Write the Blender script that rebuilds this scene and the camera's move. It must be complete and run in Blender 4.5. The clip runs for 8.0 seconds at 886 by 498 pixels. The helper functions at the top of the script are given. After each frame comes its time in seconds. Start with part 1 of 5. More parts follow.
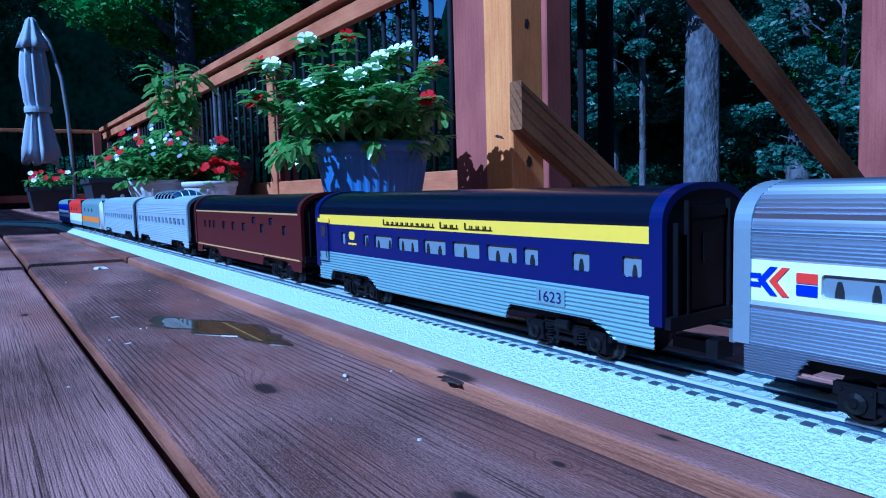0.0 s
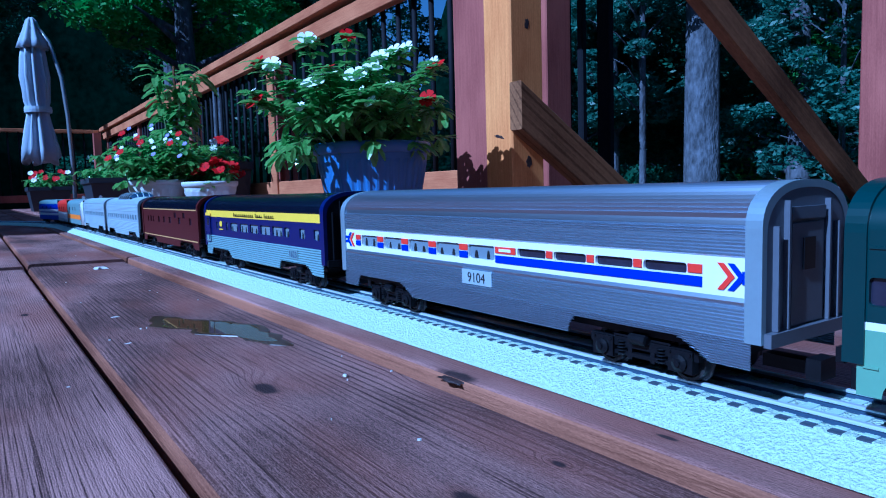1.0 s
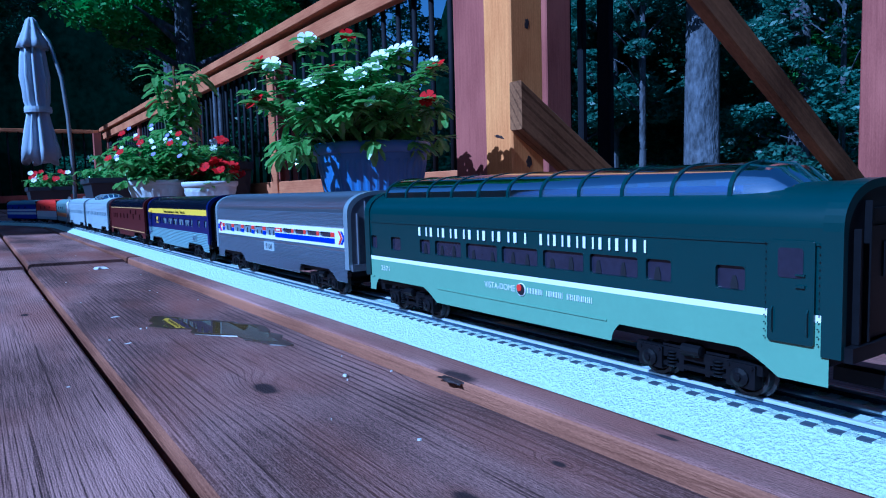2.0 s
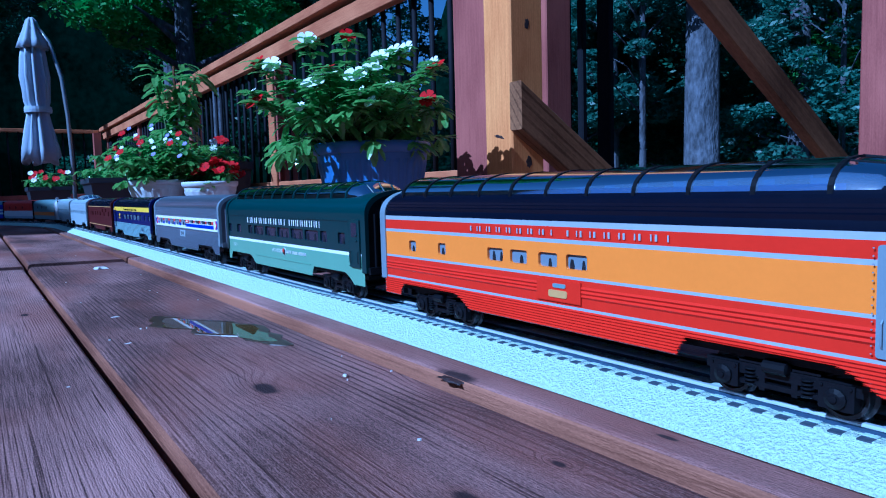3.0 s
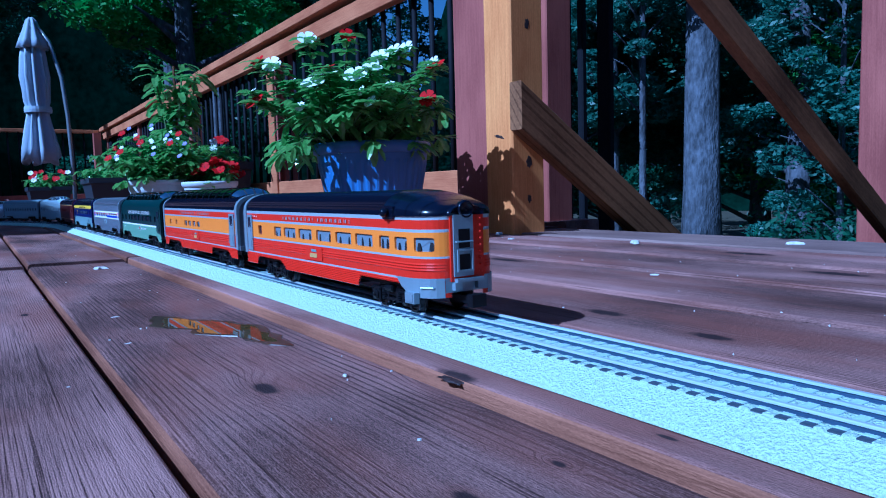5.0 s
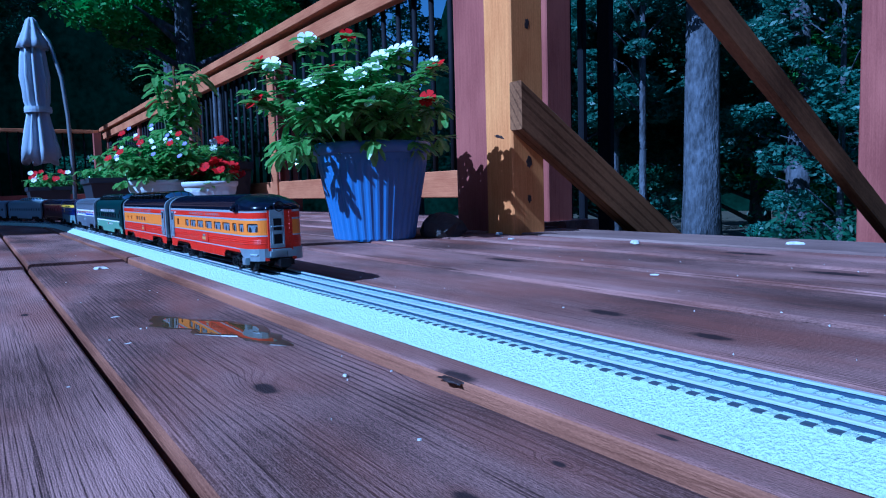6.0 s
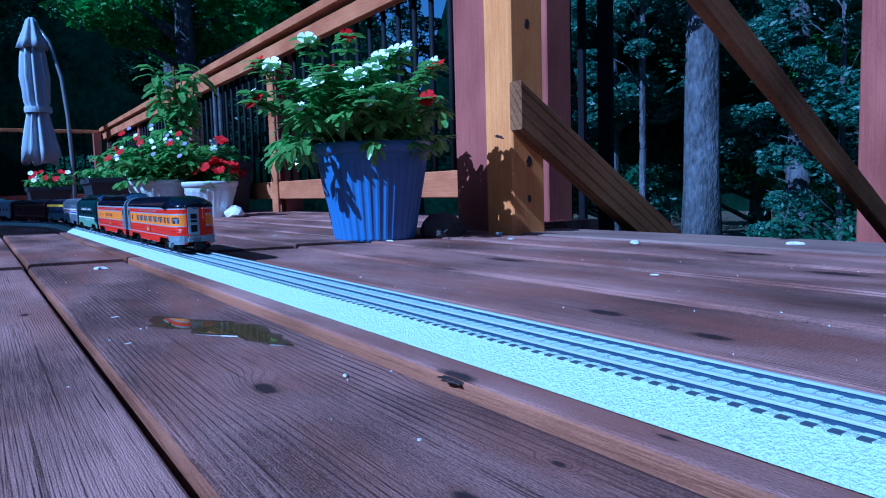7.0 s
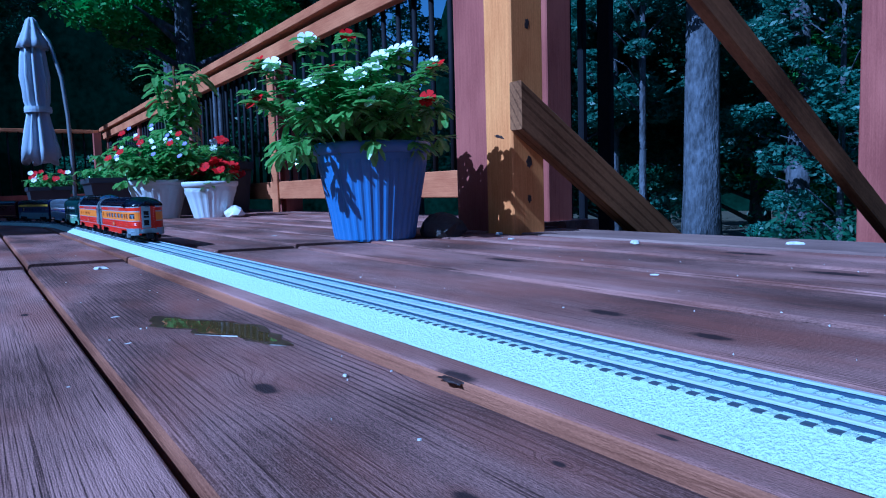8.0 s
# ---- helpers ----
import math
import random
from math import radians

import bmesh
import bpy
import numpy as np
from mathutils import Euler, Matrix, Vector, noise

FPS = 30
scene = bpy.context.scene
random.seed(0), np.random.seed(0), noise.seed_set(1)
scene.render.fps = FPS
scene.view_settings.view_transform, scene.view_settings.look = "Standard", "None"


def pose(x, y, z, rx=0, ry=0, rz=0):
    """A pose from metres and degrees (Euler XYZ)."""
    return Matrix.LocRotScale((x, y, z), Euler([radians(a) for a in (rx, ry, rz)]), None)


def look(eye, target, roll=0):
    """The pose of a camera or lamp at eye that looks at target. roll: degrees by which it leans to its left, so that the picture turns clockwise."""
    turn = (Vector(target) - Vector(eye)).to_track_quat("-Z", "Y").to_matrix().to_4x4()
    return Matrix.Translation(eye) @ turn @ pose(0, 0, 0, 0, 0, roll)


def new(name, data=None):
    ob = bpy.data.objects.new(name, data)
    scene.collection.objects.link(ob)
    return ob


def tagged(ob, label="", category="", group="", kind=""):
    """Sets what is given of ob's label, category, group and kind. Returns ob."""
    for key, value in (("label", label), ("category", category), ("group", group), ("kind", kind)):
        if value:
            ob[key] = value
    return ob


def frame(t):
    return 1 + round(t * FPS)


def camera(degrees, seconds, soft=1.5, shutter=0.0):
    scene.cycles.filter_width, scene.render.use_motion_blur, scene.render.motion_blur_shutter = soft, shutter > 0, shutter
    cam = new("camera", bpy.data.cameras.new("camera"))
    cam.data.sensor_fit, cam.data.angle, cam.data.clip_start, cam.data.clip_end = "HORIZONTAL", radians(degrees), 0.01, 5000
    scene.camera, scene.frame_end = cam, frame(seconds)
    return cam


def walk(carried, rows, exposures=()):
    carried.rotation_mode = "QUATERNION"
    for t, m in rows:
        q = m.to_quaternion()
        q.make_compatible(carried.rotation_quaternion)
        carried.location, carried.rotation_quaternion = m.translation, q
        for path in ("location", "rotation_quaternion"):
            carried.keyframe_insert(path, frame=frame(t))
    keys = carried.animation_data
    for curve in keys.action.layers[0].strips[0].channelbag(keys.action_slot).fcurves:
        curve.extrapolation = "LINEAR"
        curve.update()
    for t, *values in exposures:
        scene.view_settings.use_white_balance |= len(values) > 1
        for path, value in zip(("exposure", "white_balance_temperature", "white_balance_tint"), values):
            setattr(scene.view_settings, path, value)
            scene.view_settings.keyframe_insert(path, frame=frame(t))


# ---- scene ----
cam = camera(66.33, 8.0, 1.1)
VIEW = look((0, 0, 0.100), (-0.82073, 0.56422, 0.01021), -1.654)
walk(cam, [(0.0, VIEW), (8.0, VIEW)], exposures=[(0.0, -0.02, 3500, 9), (8.0, -0.02, 3500, 9)])

# ---- world and sun ----
SUN_TO = Vector((0.10, -1.14, 1.0)).normalized()
world = bpy.data.worlds.new("sky")
scene.world = world
world.use_nodes = True
wn = world.node_tree
sky = wn.nodes.new("ShaderNodeTexSky")
sky.sky_type, sky.sun_disc = "NISHITA", False
sky.sun_elevation = math.asin(SUN_TO.z)
sky.sun_rotation = math.atan2(SUN_TO.x, SUN_TO.y)
wn.nodes["Background"].inputs[1].default_value = 0.05
wn.links.new(sky.outputs[0], wn.nodes["Background"].inputs[0])
sun = new("sun", bpy.data.lights.new("sun", "SUN"))
sun.data.energy, sun.data.angle, sun.data.color = 5.0, radians(0.5), (1.0, 0.95, 0.88)
sun.matrix_world = look(SUN_TO * 30, (0, 0, 0))


# ---- materials ----
def material(name, color, rough=0.5, metal=0.0, vary=0.15, scale=60.0, bump=0.0, stretch=(1, 1, 1), spec=0.5, per_piece=0.0,
             fine=None, transmission=0.0, coat=0.0):
    m = bpy.data.materials.new(name)
    m.use_nodes = True
    n, l = m.node_tree.nodes, m.node_tree.links
    b = n["Principled BSDF"]
    b.inputs["Roughness"].default_value, b.inputs["Metallic"].default_value = rough, metal
    b.inputs["Specular IOR Level"].default_value = spec
    b.inputs["Transmission Weight"].default_value = transmission
    b.inputs["Coat Weight"].default_value = coat
    co = n.new("ShaderNodeTexCoord")
    mp = n.new("ShaderNodeMapping")
    mp.inputs["Scale"].default_value = stretch
    l.new(co.outputs["Object"], mp.inputs[0])
    a, c = n.new("ShaderNodeTexNoise"), n.new("ShaderNodeTexNoise")
    a.inputs["Scale"].default_value, c.inputs["Scale"].default_value = scale, fine or scale * 7
    a.inputs["Detail"].default_value = c.inputs["Detail"].default_value = 4
    l.new(mp.outputs[0], a.inputs[0]), l.new(mp.outputs[0], c.inputs[0])
    add = n.new("ShaderNodeMath")
    add.operation = "ADD"
    l.new(a.outputs[0], add.inputs[0]), l.new(c.outputs[0], add.inputs[1])
    value = add.outputs[0]
    if per_piece:
        info, mul, plus = n.new("ShaderNodeObjectInfo"), n.new("ShaderNodeMath"), n.new("ShaderNodeMath")
        mul.operation, plus.operation = "MULTIPLY_ADD", "ADD"
        mul.inputs[1].default_value, mul.inputs[2].default_value = per_piece, -per_piece / 2
        l.new(info.outputs["Random"], mul.inputs[0])
        l.new(value, plus.inputs[0]), l.new(mul.outputs[0], plus.inputs[1])
        value = plus.outputs[0]
    ramp = n.new("ShaderNodeMapRange")
    ramp.inputs[1].default_value, ramp.inputs[2].default_value = 0.6, 1.4
    ramp.inputs[3].default_value, ramp.inputs[4].default_value = 1 - vary, 1 + vary
    l.new(value, ramp.inputs[0])
    mix = n.new("ShaderNodeVectorMath")
    mix.operation = "SCALE"
    mix.inputs[0].default_value = color
    l.new(ramp.outputs[0], mix.inputs["Scale"])
    l.new(mix.outputs[0], b.inputs["Base Color"])
    if bump:
        bp = n.new("ShaderNodeBump")
        bp.inputs["Strength"].default_value, bp.inputs["Distance"].default_value = 0.8, bump
        l.new(add.outputs[0], bp.inputs["Height"])
        l.new(bp.outputs[0], b.inputs["Normal"])
    return m


def wood(name, dark, light, grain=1.0, bump=0.0006, rough=0.7, per_piece=0.25, axis=0, lines=0.085, knots=(), tint=None,
         freq=1250.0, warp=62.0, cracks=0.0, pore=0.5):
    """Sawn wood with the grain along one axis: growth rings, fibres and blotches."""
    m = bpy.data.materials.new(name)
    m.use_nodes = True
    n, l = m.node_tree.nodes, m.node_tree.links
    b = n["Principled BSDF"]
    b.inputs["Roughness"].default_value, b.inputs["Specular IOR Level"].default_value = rough, 0.2
    co, info = n.new("ShaderNodeTexCoord"), n.new("ShaderNodeObjectInfo")
    off = n.new("ShaderNodeVectorMath")
    off.operation = "MULTIPLY_ADD"
    off.inputs[1].default_value = (9.0, 5.0, 3.0)
    l.new(info.outputs["Random"], off.inputs[0]), l.new(co.outputs["Object"], off.inputs[2])

    def noise_at(scale, k, detail=5):
        mp, t = n.new("ShaderNodeMapping"), n.new("ShaderNodeTexNoise")
        s = [scale, scale, scale]
        s[axis] = scale * k
        mp.inputs["Scale"].default_value = s
        t.inputs["Scale"].default_value, t.inputs["Detail"].default_value = 1.0, detail
        l.new(off.outputs[0], mp.inputs[0]), l.new(mp.outputs[0], t.inputs[0])
        return t.outputs[0]
    rings = noise_at(10 * grain, 0.07, 3)
    across = n.new("ShaderNodeVectorMath")
    across.operation = "DOT_PRODUCT"
    across.inputs[1].default_value = [0.0 if i == axis else freq * grain for i in range(3)]
    l.new(co.outputs["Object"], across.inputs[0])
    pace, paced = n.new("ShaderNodeMath"), n.new("ShaderNodeMath")
    pace.operation, paced.operation = "MULTIPLY_ADD", "MULTIPLY"
    pace.inputs[1].default_value, pace.inputs[2].default_value = 0.8, 0.55
    l.new(info.outputs["Random"], pace.inputs[0])
    l.new(across.outputs["Value"], paced.inputs[0]), l.new(pace.outputs[0], paced.inputs[1])
    wave = n.new("ShaderNodeMath")
    wave.operation = "MULTIPLY_ADD"
    wave.inputs[1].default_value = warp
    phase = paced.outputs[0]
    away = []
    if knots:
        geo = n.new("ShaderNodeNewGeometry")
        for kx, ky, rx, ry in knots:
            sub_, scl, ln = n.new("ShaderNodeVectorMath"), n.new("ShaderNodeVectorMath"), n.new("ShaderNodeVectorMath")
            sub_.operation, scl.operation, ln.operation = "SUBTRACT", "MULTIPLY", "LENGTH"
            sub_.inputs[1].default_value, scl.inputs[1].default_value = (kx, ky, 0), (1 / rx, 1 / ry, 0)
            l.new(geo.outputs["Position"], sub_.inputs[0]), l.new(sub_.outputs[0], scl.inputs[0]), l.new(scl.outputs[0], ln.inputs[0])
            away.append(ln.outputs["Value"])
            swirl, more = n.new("ShaderNodeMapRange"), n.new("ShaderNodeMath")
            swirl.interpolation_type, more.operation = "SMOOTHERSTEP", "ADD"
            swirl.inputs[1].default_value, swirl.inputs[2].default_value, swirl.inputs[3].default_value, swirl.inputs[4].default_value = 0.3, 5.5, 16.0, 0.0
            l.new(ln.outputs["Value"], swirl.inputs[0])
            l.new(phase, more.inputs[0]), l.new(swirl.outputs[0], more.inputs[1])
            phase = more.outputs[0]
    l.new(rings, wave.inputs[0]), l.new(phase, wave.inputs[2])
    sine = n.new("ShaderNodeMath")
    sine.operation = "SINE"
    l.new(wave.outputs[0], sine.inputs[0])
    fibre, blotch = noise_at(1100 * grain, 0.035), noise_at(9, 0.45, 6)
    pores = noise_at(1500 * grain, 0.35, 2)
    thin = n.new("ShaderNodeMapRange")
    thin.interpolation_type = "SMOOTHSTEP"
    thin.inputs[1].default_value, thin.inputs[2].default_value = 0.35, 1.0
    thin.inputs[3].default_value, thin.inputs[4].default_value = 0.3, -1.0
    l.new(sine.outputs[0], thin.inputs[0])
    fade = n.new("ShaderNodeMapRange")
    fade.inputs[1].default_value, fade.inputs[2].default_value, fade.inputs[3].default_value, fade.inputs[4].default_value = 0.38, 0.66, 0.05, 1.5
    l.new(noise_at(34 * grain, 0.12, 3), fade.inputs[0])
    worn = n.new("ShaderNodeMath")
    worn.operation = "MULTIPLY"
    l.new(thin.outputs[0], worn.inputs[0]), l.new(fade.outputs[0], worn.inputs[1])

    def lin(x, k, c):
        t = n.new("ShaderNodeMath")
        t.operation = "MULTIPLY_ADD"
        t.inputs[1].default_value, t.inputs[2].default_value = k, c
        l.new(x, t.inputs[0])
        return t.outputs[0]

    def plus(x, y):
        t = n.new("ShaderNodeMath")
        t.operation = "ADD"
        l.new(x, t.inputs[0]), l.new(y, t.inputs[1])
        return t.outputs[0]
    height = plus(plus(lin(worn.outputs[0], lines * 1.6, 0.0), lin(pores, pore, -pore / 2)), lin(fibre, 0.7, -0.35))
    if cracks:
        split = n.new("ShaderNodeMapRange")
        split.inputs[1].default_value, split.inputs[2].default_value, split.inputs[3].default_value, split.inputs[4].default_value = 0.63, 0.70, 0.0, -cracks
        l.new(noise_at(300, 0.018, 3), split.inputs[0])
        height = plus(height, split.outputs[0])
    tone = plus(plus(height, lin(blotch, 1.7, -0.35)), lin(info.outputs["Random"], per_piece, -per_piece / 2))
    ramp = n.new("ShaderNodeValToRGB")
    ramp.color_ramp.elements[0].color, ramp.color_ramp.elements[1].color = (*dark, 1), (*light, 1)
    ramp.color_ramp.elements[0].position, ramp.color_ramp.elements[1].position = 0.15, 0.85
    l.new(tone, ramp.inputs[0])
    color = ramp.outputs[0]

    def blend(factor, base, other):
        t = n.new("ShaderNodeMixRGB")
        t.inputs[2].default_value = (*other, 1)
        l.new(factor, t.inputs[0]), l.new(base, t.inputs[1])
        return t.outputs[0]
    if tint:
        patch = n.new("ShaderNodeMapRange")
        patch.inputs[1].default_value, patch.inputs[2].default_value, patch.inputs[4].default_value = 0.46, 0.68, 0.75
        l.new(noise_at(14, 0.3, 4), patch.inputs[0])
        color = blend(patch.outputs[0], color, tint)
    if knots:
        rag = n.new("ShaderNodeTexNoise")
        rag.inputs["Scale"].default_value, rag.inputs["Detail"].default_value = 160.0, 3
        l.new(geo.outputs["Position"], rag.inputs[0])
        for gap in away:
            halo = n.new("ShaderNodeMapRange")
            halo.interpolation_type = "SMOOTHSTEP"
            halo.inputs[1].default_value, halo.inputs[2].default_value, halo.inputs[3].default_value, halo.inputs[4].default_value = 0.9, 3.6, 0.45, 0.0
            l.new(plus(gap, lin(rag.outputs[0], 1.6, -0.8)), halo.inputs[0])
            color = blend(halo.outputs[0], color, (0.150, 0.062, 0.045))
            f = n.new("ShaderNodeMapRange")
            f.interpolation_type = "SMOOTHSTEP"
            f.inputs[1].default_value, f.inputs[2].default_value, f.inputs[3].default_value, f.inputs[4].default_value = 0.75, 1.55, 0.92, 0.0
            l.new(plus(gap, lin(rag.outputs[0], 1.0, -0.5)), f.inputs[0])
            color = blend(f.outputs[0], color, (0.018, 0.011, 0.012))
    l.new(color, b.inputs["Base Color"])
    bp = n.new("ShaderNodeBump")
    bp.inputs["Strength"].default_value, bp.inputs["Distance"].default_value = 1.0, bump
    l.new(height, bp.inputs["Height"]), l.new(bp.outputs[0], b.inputs["Normal"])
    return m


KNOTS = [(-0.336, 0.117, 0.010, 0.0045), (-0.1577, 0.2089, 0.0035, 0.0014), (-0.175, 0.169, 0.003, 0.0016), (-0.257, 0.385, 0.013, 0.006), (-0.171, 0.125, 0.006, 0.003),
         (-0.348, 0.739, 0.028, 0.011), (-0.36, 0.40, 0.016, 0.007), (-0.52, 0.86, 0.03, 0.012), (-0.72, 0.60, 0.03, 0.01), (-0.70, 0.03, 0.006, 0.0025), (-0.2785, 0.1968, 0.012, 0.0055)]
DECK = wood("stained_deck_wood", (0.058, 0.028, 0.022), (0.385, 0.212, 0.178), bump=0.00055, rough=0.8, knots=KNOTS, tint=(0.20, 0.074, 0.050), lines=0.15,
            freq=2500.0, warp=70.0, cracks=0.32, pore=0.8)
# Worn near edges; the sunlit brown of the strip is put into the colour.
EDGE = wood("worn_sunlit_edge", (0.12, 0.045, 0.024), (0.34, 0.150, 0.082), bump=0.0006)
DECK_Y = wood("edge_deck_wood", (0.16, 0.10, 0.085), (0.34, 0.23, 0.19), bump=0.0006)
CEDAR = wood("cedar_post_wood", (0.56, 0.205, 0.050), (0.84, 0.385, 0.105), grain=0.35, lines=0.03, axis=2, bump=0.0003)
REDWOOD = wood("stained_post_wood", (0.21, 0.060, 0.046), (0.36, 0.120, 0.086), grain=0.35, lines=0.03, axis=2, bump=0.0003)
RAILWOOD = wood("stained_rail_wood", (0.34, 0.115, 0.045), (0.56, 0.235, 0.095), grain=0.4, lines=0.05, axis=0, bump=0.0003)
STRINGER = wood("raw_board_wood", (0.085, 0.036, 0.013), (0.27, 0.130, 0.052), lines=0.13, grain=0.2, axis=1, bump=0.0004)
KNOT = material("dark_knot_wood", (0.03, 0.016, 0.014), 0.5, vary=0.6, scale=180, bump=0.0008)
BED = material("grey_roadbed_plastic", (0.63, 0.74, 0.60), 0.85, vary=0.20, scale=520, bump=0.0036, fine=950)
TIE = material("tie_plastic", (0.50, 0.60, 0.58), 0.65, vary=0.2, scale=300, bump=0.0002)
# Dark colour paints the shade in the gaps at the tie ends.
SLOT = material("slot_shade_plastic", (0.050, 0.062, 0.085), 0.6, vary=0.3, scale=300)
RAIL = material("steel_rail", (0.60, 0.66, 0.72), 0.38, 0.35, vary=0.15, scale=30, stretch=(0.2, 4, 4))
SILVER = material("brushed_silver", (0.56, 0.65, 0.70), 0.38, 0.45, vary=0.08, scale=40, stretch=(0.1, 1, 1))
ALUMINIUM = material("ribbed_aluminium", (0.50, 0.54, 0.62), 0.38, 1.0, vary=0.10, scale=30, stretch=(0.05, 1, 3))
TRIM = material("pale_silver_paint", (0.29, 0.34, 0.38), 0.38, 0.35, vary=0.05)
# Black paint; its faint blue stands for the sky reflected in the roofs.
BLACK = material("satin_black_paint", (0.004, 0.005, 0.013), 0.20, vary=0.15, scale=90, spec=0.32)
DARK = material("matt_black_plastic", (0.006, 0.006, 0.008), 0.40, vary=0.3, scale=200, spec=0.2)
WHEEL = material("blackened_steel", (0.05, 0.05, 0.055), 0.4, 0.6, vary=0.2, scale=200)
GREYEND = material("grey_end_plastic", (0.12, 0.125, 0.15), 0.45, 0.1, vary=0.08)
YELLOW = material("yellow_paint", (0.90, 0.62, 0.02), 0.38, vary=0.03)
NAVY = material("navy_paint", (0.008, 0.009, 0.085), 0.32, vary=0.05)
PALEBLUE = material("silver_blue_paint", (0.27, 0.37, 0.38), 0.4, 0.3, vary=0.05)
MAROON = material("maroon_paint", (0.062, 0.009, 0.009), 0.4, vary=0.08, spec=0.3)
GOLD = material("gold_line_paint", (0.55, 0.33, 0.10), 0.4, vary=0.05)
WHITE = material("white_paint", (0.82, 0.82, 0.80), 0.4, vary=0.03)
RED = material("red_paint", (0.62, 0.035, 0.02), 0.36, vary=0.05)
BLUE = material("blue_paint", (0.015, 0.03, 0.42), 0.36, vary=0.05)
ORANGE = material("orange_paint", (0.80, 0.235, 0.012), 0.34, vary=0.03, spec=0.3)
DAYRED = material("orange_red_paint", (0.58, 0.019, 0.004), 0.30, vary=0.05, spec=0.3)
PINE = material("dark_green_paint", (0.011, 0.032, 0.033), 0.28, vary=0.06)
MINT = material("pale_green_paint", (0.20, 0.335, 0.215), 0.36, vary=0.04)
PANE = material("frosted_window_plastic", (0.19, 0.225, 0.26), 0.18, vary=0.05)
DIMPANE = material("smoked_window_plastic", (0.022, 0.020, 0.036), 0.12, vary=0.3, scale=50)
# Blackened sides; the blue in the colour stands for reflected sky.
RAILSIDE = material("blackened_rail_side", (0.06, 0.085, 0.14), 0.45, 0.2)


def thin_glass(name, tint, gloss=0.16):
    """A thin moulded plastic pane: tinted, with painted sky reflection and a mirror sheen that grows at a slant."""
    m = bpy.data.materials.new(name)
    m.use_nodes = True
    n, l = m.node_tree.nodes, m.node_tree.links
    n.remove(n["Principled BSDF"])
    clear, shine, mix, fres = n.new("ShaderNodeBsdfTransparent"), n.new("ShaderNodeBsdfGlossy"), n.new("ShaderNodeMixShader"), n.new("ShaderNodeFresnel")
    clear.inputs[0].default_value, shine.inputs["Roughness"].default_value = (*tint, 1), 0.06
    fres.inputs[0].default_value = 1.3
    boost = n.new("ShaderNodeMath")
    boost.inputs[1].default_value = gloss
    l.new(fres.outputs[0], boost.inputs[0])
    # pale blue diffuse share stands in for the sky reflected in the pane
    sky_sheen, film = n.new("ShaderNodeBsdfDiffuse"), n.new("ShaderNodeMixShader")
    sky_sheen.inputs[0].default_value, film.inputs[0].default_value = (0.30, 0.40, 0.62, 1), 0.30
    l.new(clear.outputs[0], film.inputs[1]), l.new(sky_sheen.outputs[0], film.inputs[2])
    l.new(boost.outputs[0], mix.inputs[0]), l.new(film.outputs[0], mix.inputs[1]), l.new(shine.outputs[0], mix.inputs[2])
    l.new(mix.outputs[0], n["Material Output"].inputs[0])
    return m


def leafy(m, amount=0.4):
    """Lets some light shine through the leaves."""
    n, l = m.node_tree.nodes, m.node_tree.links
    b, thru, mix = n["Principled BSDF"], n.new("ShaderNodeBsdfTranslucent"), n.new("ShaderNodeMixShader")
    l.new(b.inputs["Base Color"].links[0].from_socket, thru.inputs[0])
    mix.inputs[0].default_value = amount
    l.new(b.outputs[0], mix.inputs[1]), l.new(thru.outputs[0], mix.inputs[2])
    l.new(mix.outputs[0], n["Material Output"].inputs[0])
    return m


POTBLUE = material("blue_plastic_pot", (0.10, 0.18, 0.42), 0.38, vary=0.06, scale=12)
GLASS = thin_glass("blue_dome_glass", (0.30, 0.42, 0.80), 0.30)
INK = material("black_print", (0.012, 0.012, 0.015), 0.5, vary=0.1)
POTWHITE = material("white_plastic_pot", (0.62, 0.64, 0.66), 0.4, vary=0.06, scale=12)
POTDARK = material("dark_plastic_pot", (0.03, 0.033, 0.045), 0.45, vary=0.15, scale=12)
SOIL = material("potting_soil", (0.03, 0.02, 0.014), 0.9, vary=0.5, scale=90, bump=0.002)
LEAF = material("vinca_leaf", (0.22, 0.41, 0.085), 0.30, vary=0.45, scale=18, per_piece=0.1, spec=0.9)
LEAFLIGHT = material("lime_leaf", (0.15, 0.30, 0.03), 0.45, vary=0.4, scale=18)
STEM = material("green_stem", (0.10, 0.16, 0.04), 0.6)
STRIPE = material("silver_stripe_paint", (0.54, 0.58, 0.61), 0.26, 0.35, vary=0.05)
PETALW = material("white_petal", (0.80, 0.80, 0.80), 0.5, vary=0.05)
PETALR = material("red_petal", (0.40, 0.003, 0.006), 0.6, vary=0.2, spec=0.08)
PETALV = material("violet_petal", (0.25, 0.2, 0.6), 0.5, vary=0.2)
FABRIC = material("pale_canvas", (0.40, 0.44, 0.52), 0.85, vary=0.08, scale=30, bump=0.0006)
POLE = material("grey_metal_pole", (0.35, 0.37, 0.40), 0.35, 0.6)
IRON = material("black_baluster_metal", (0.008, 0.008, 0.011), 0.7, vary=0.2, spec=0.15)
BARK = material("grey_bark", (0.085, 0.088, 0.105), 0.9, vary=0.95, scale=7, bump=0.03, stretch=(1, 1, 0.4), fine=26)
FOREST = material("forest_leaf", (0.042, 0.110, 0.055), 0.5, vary=0.6, scale=1.3, fine=9)
# Lighter leaf copy: sunlight on the bright crowns is put into the colour.
FORESTB = material("sunny_forest_leaf", (0.10, 0.27, 0.04), 0.5, vary=0.5, scale=1.3, fine=9)
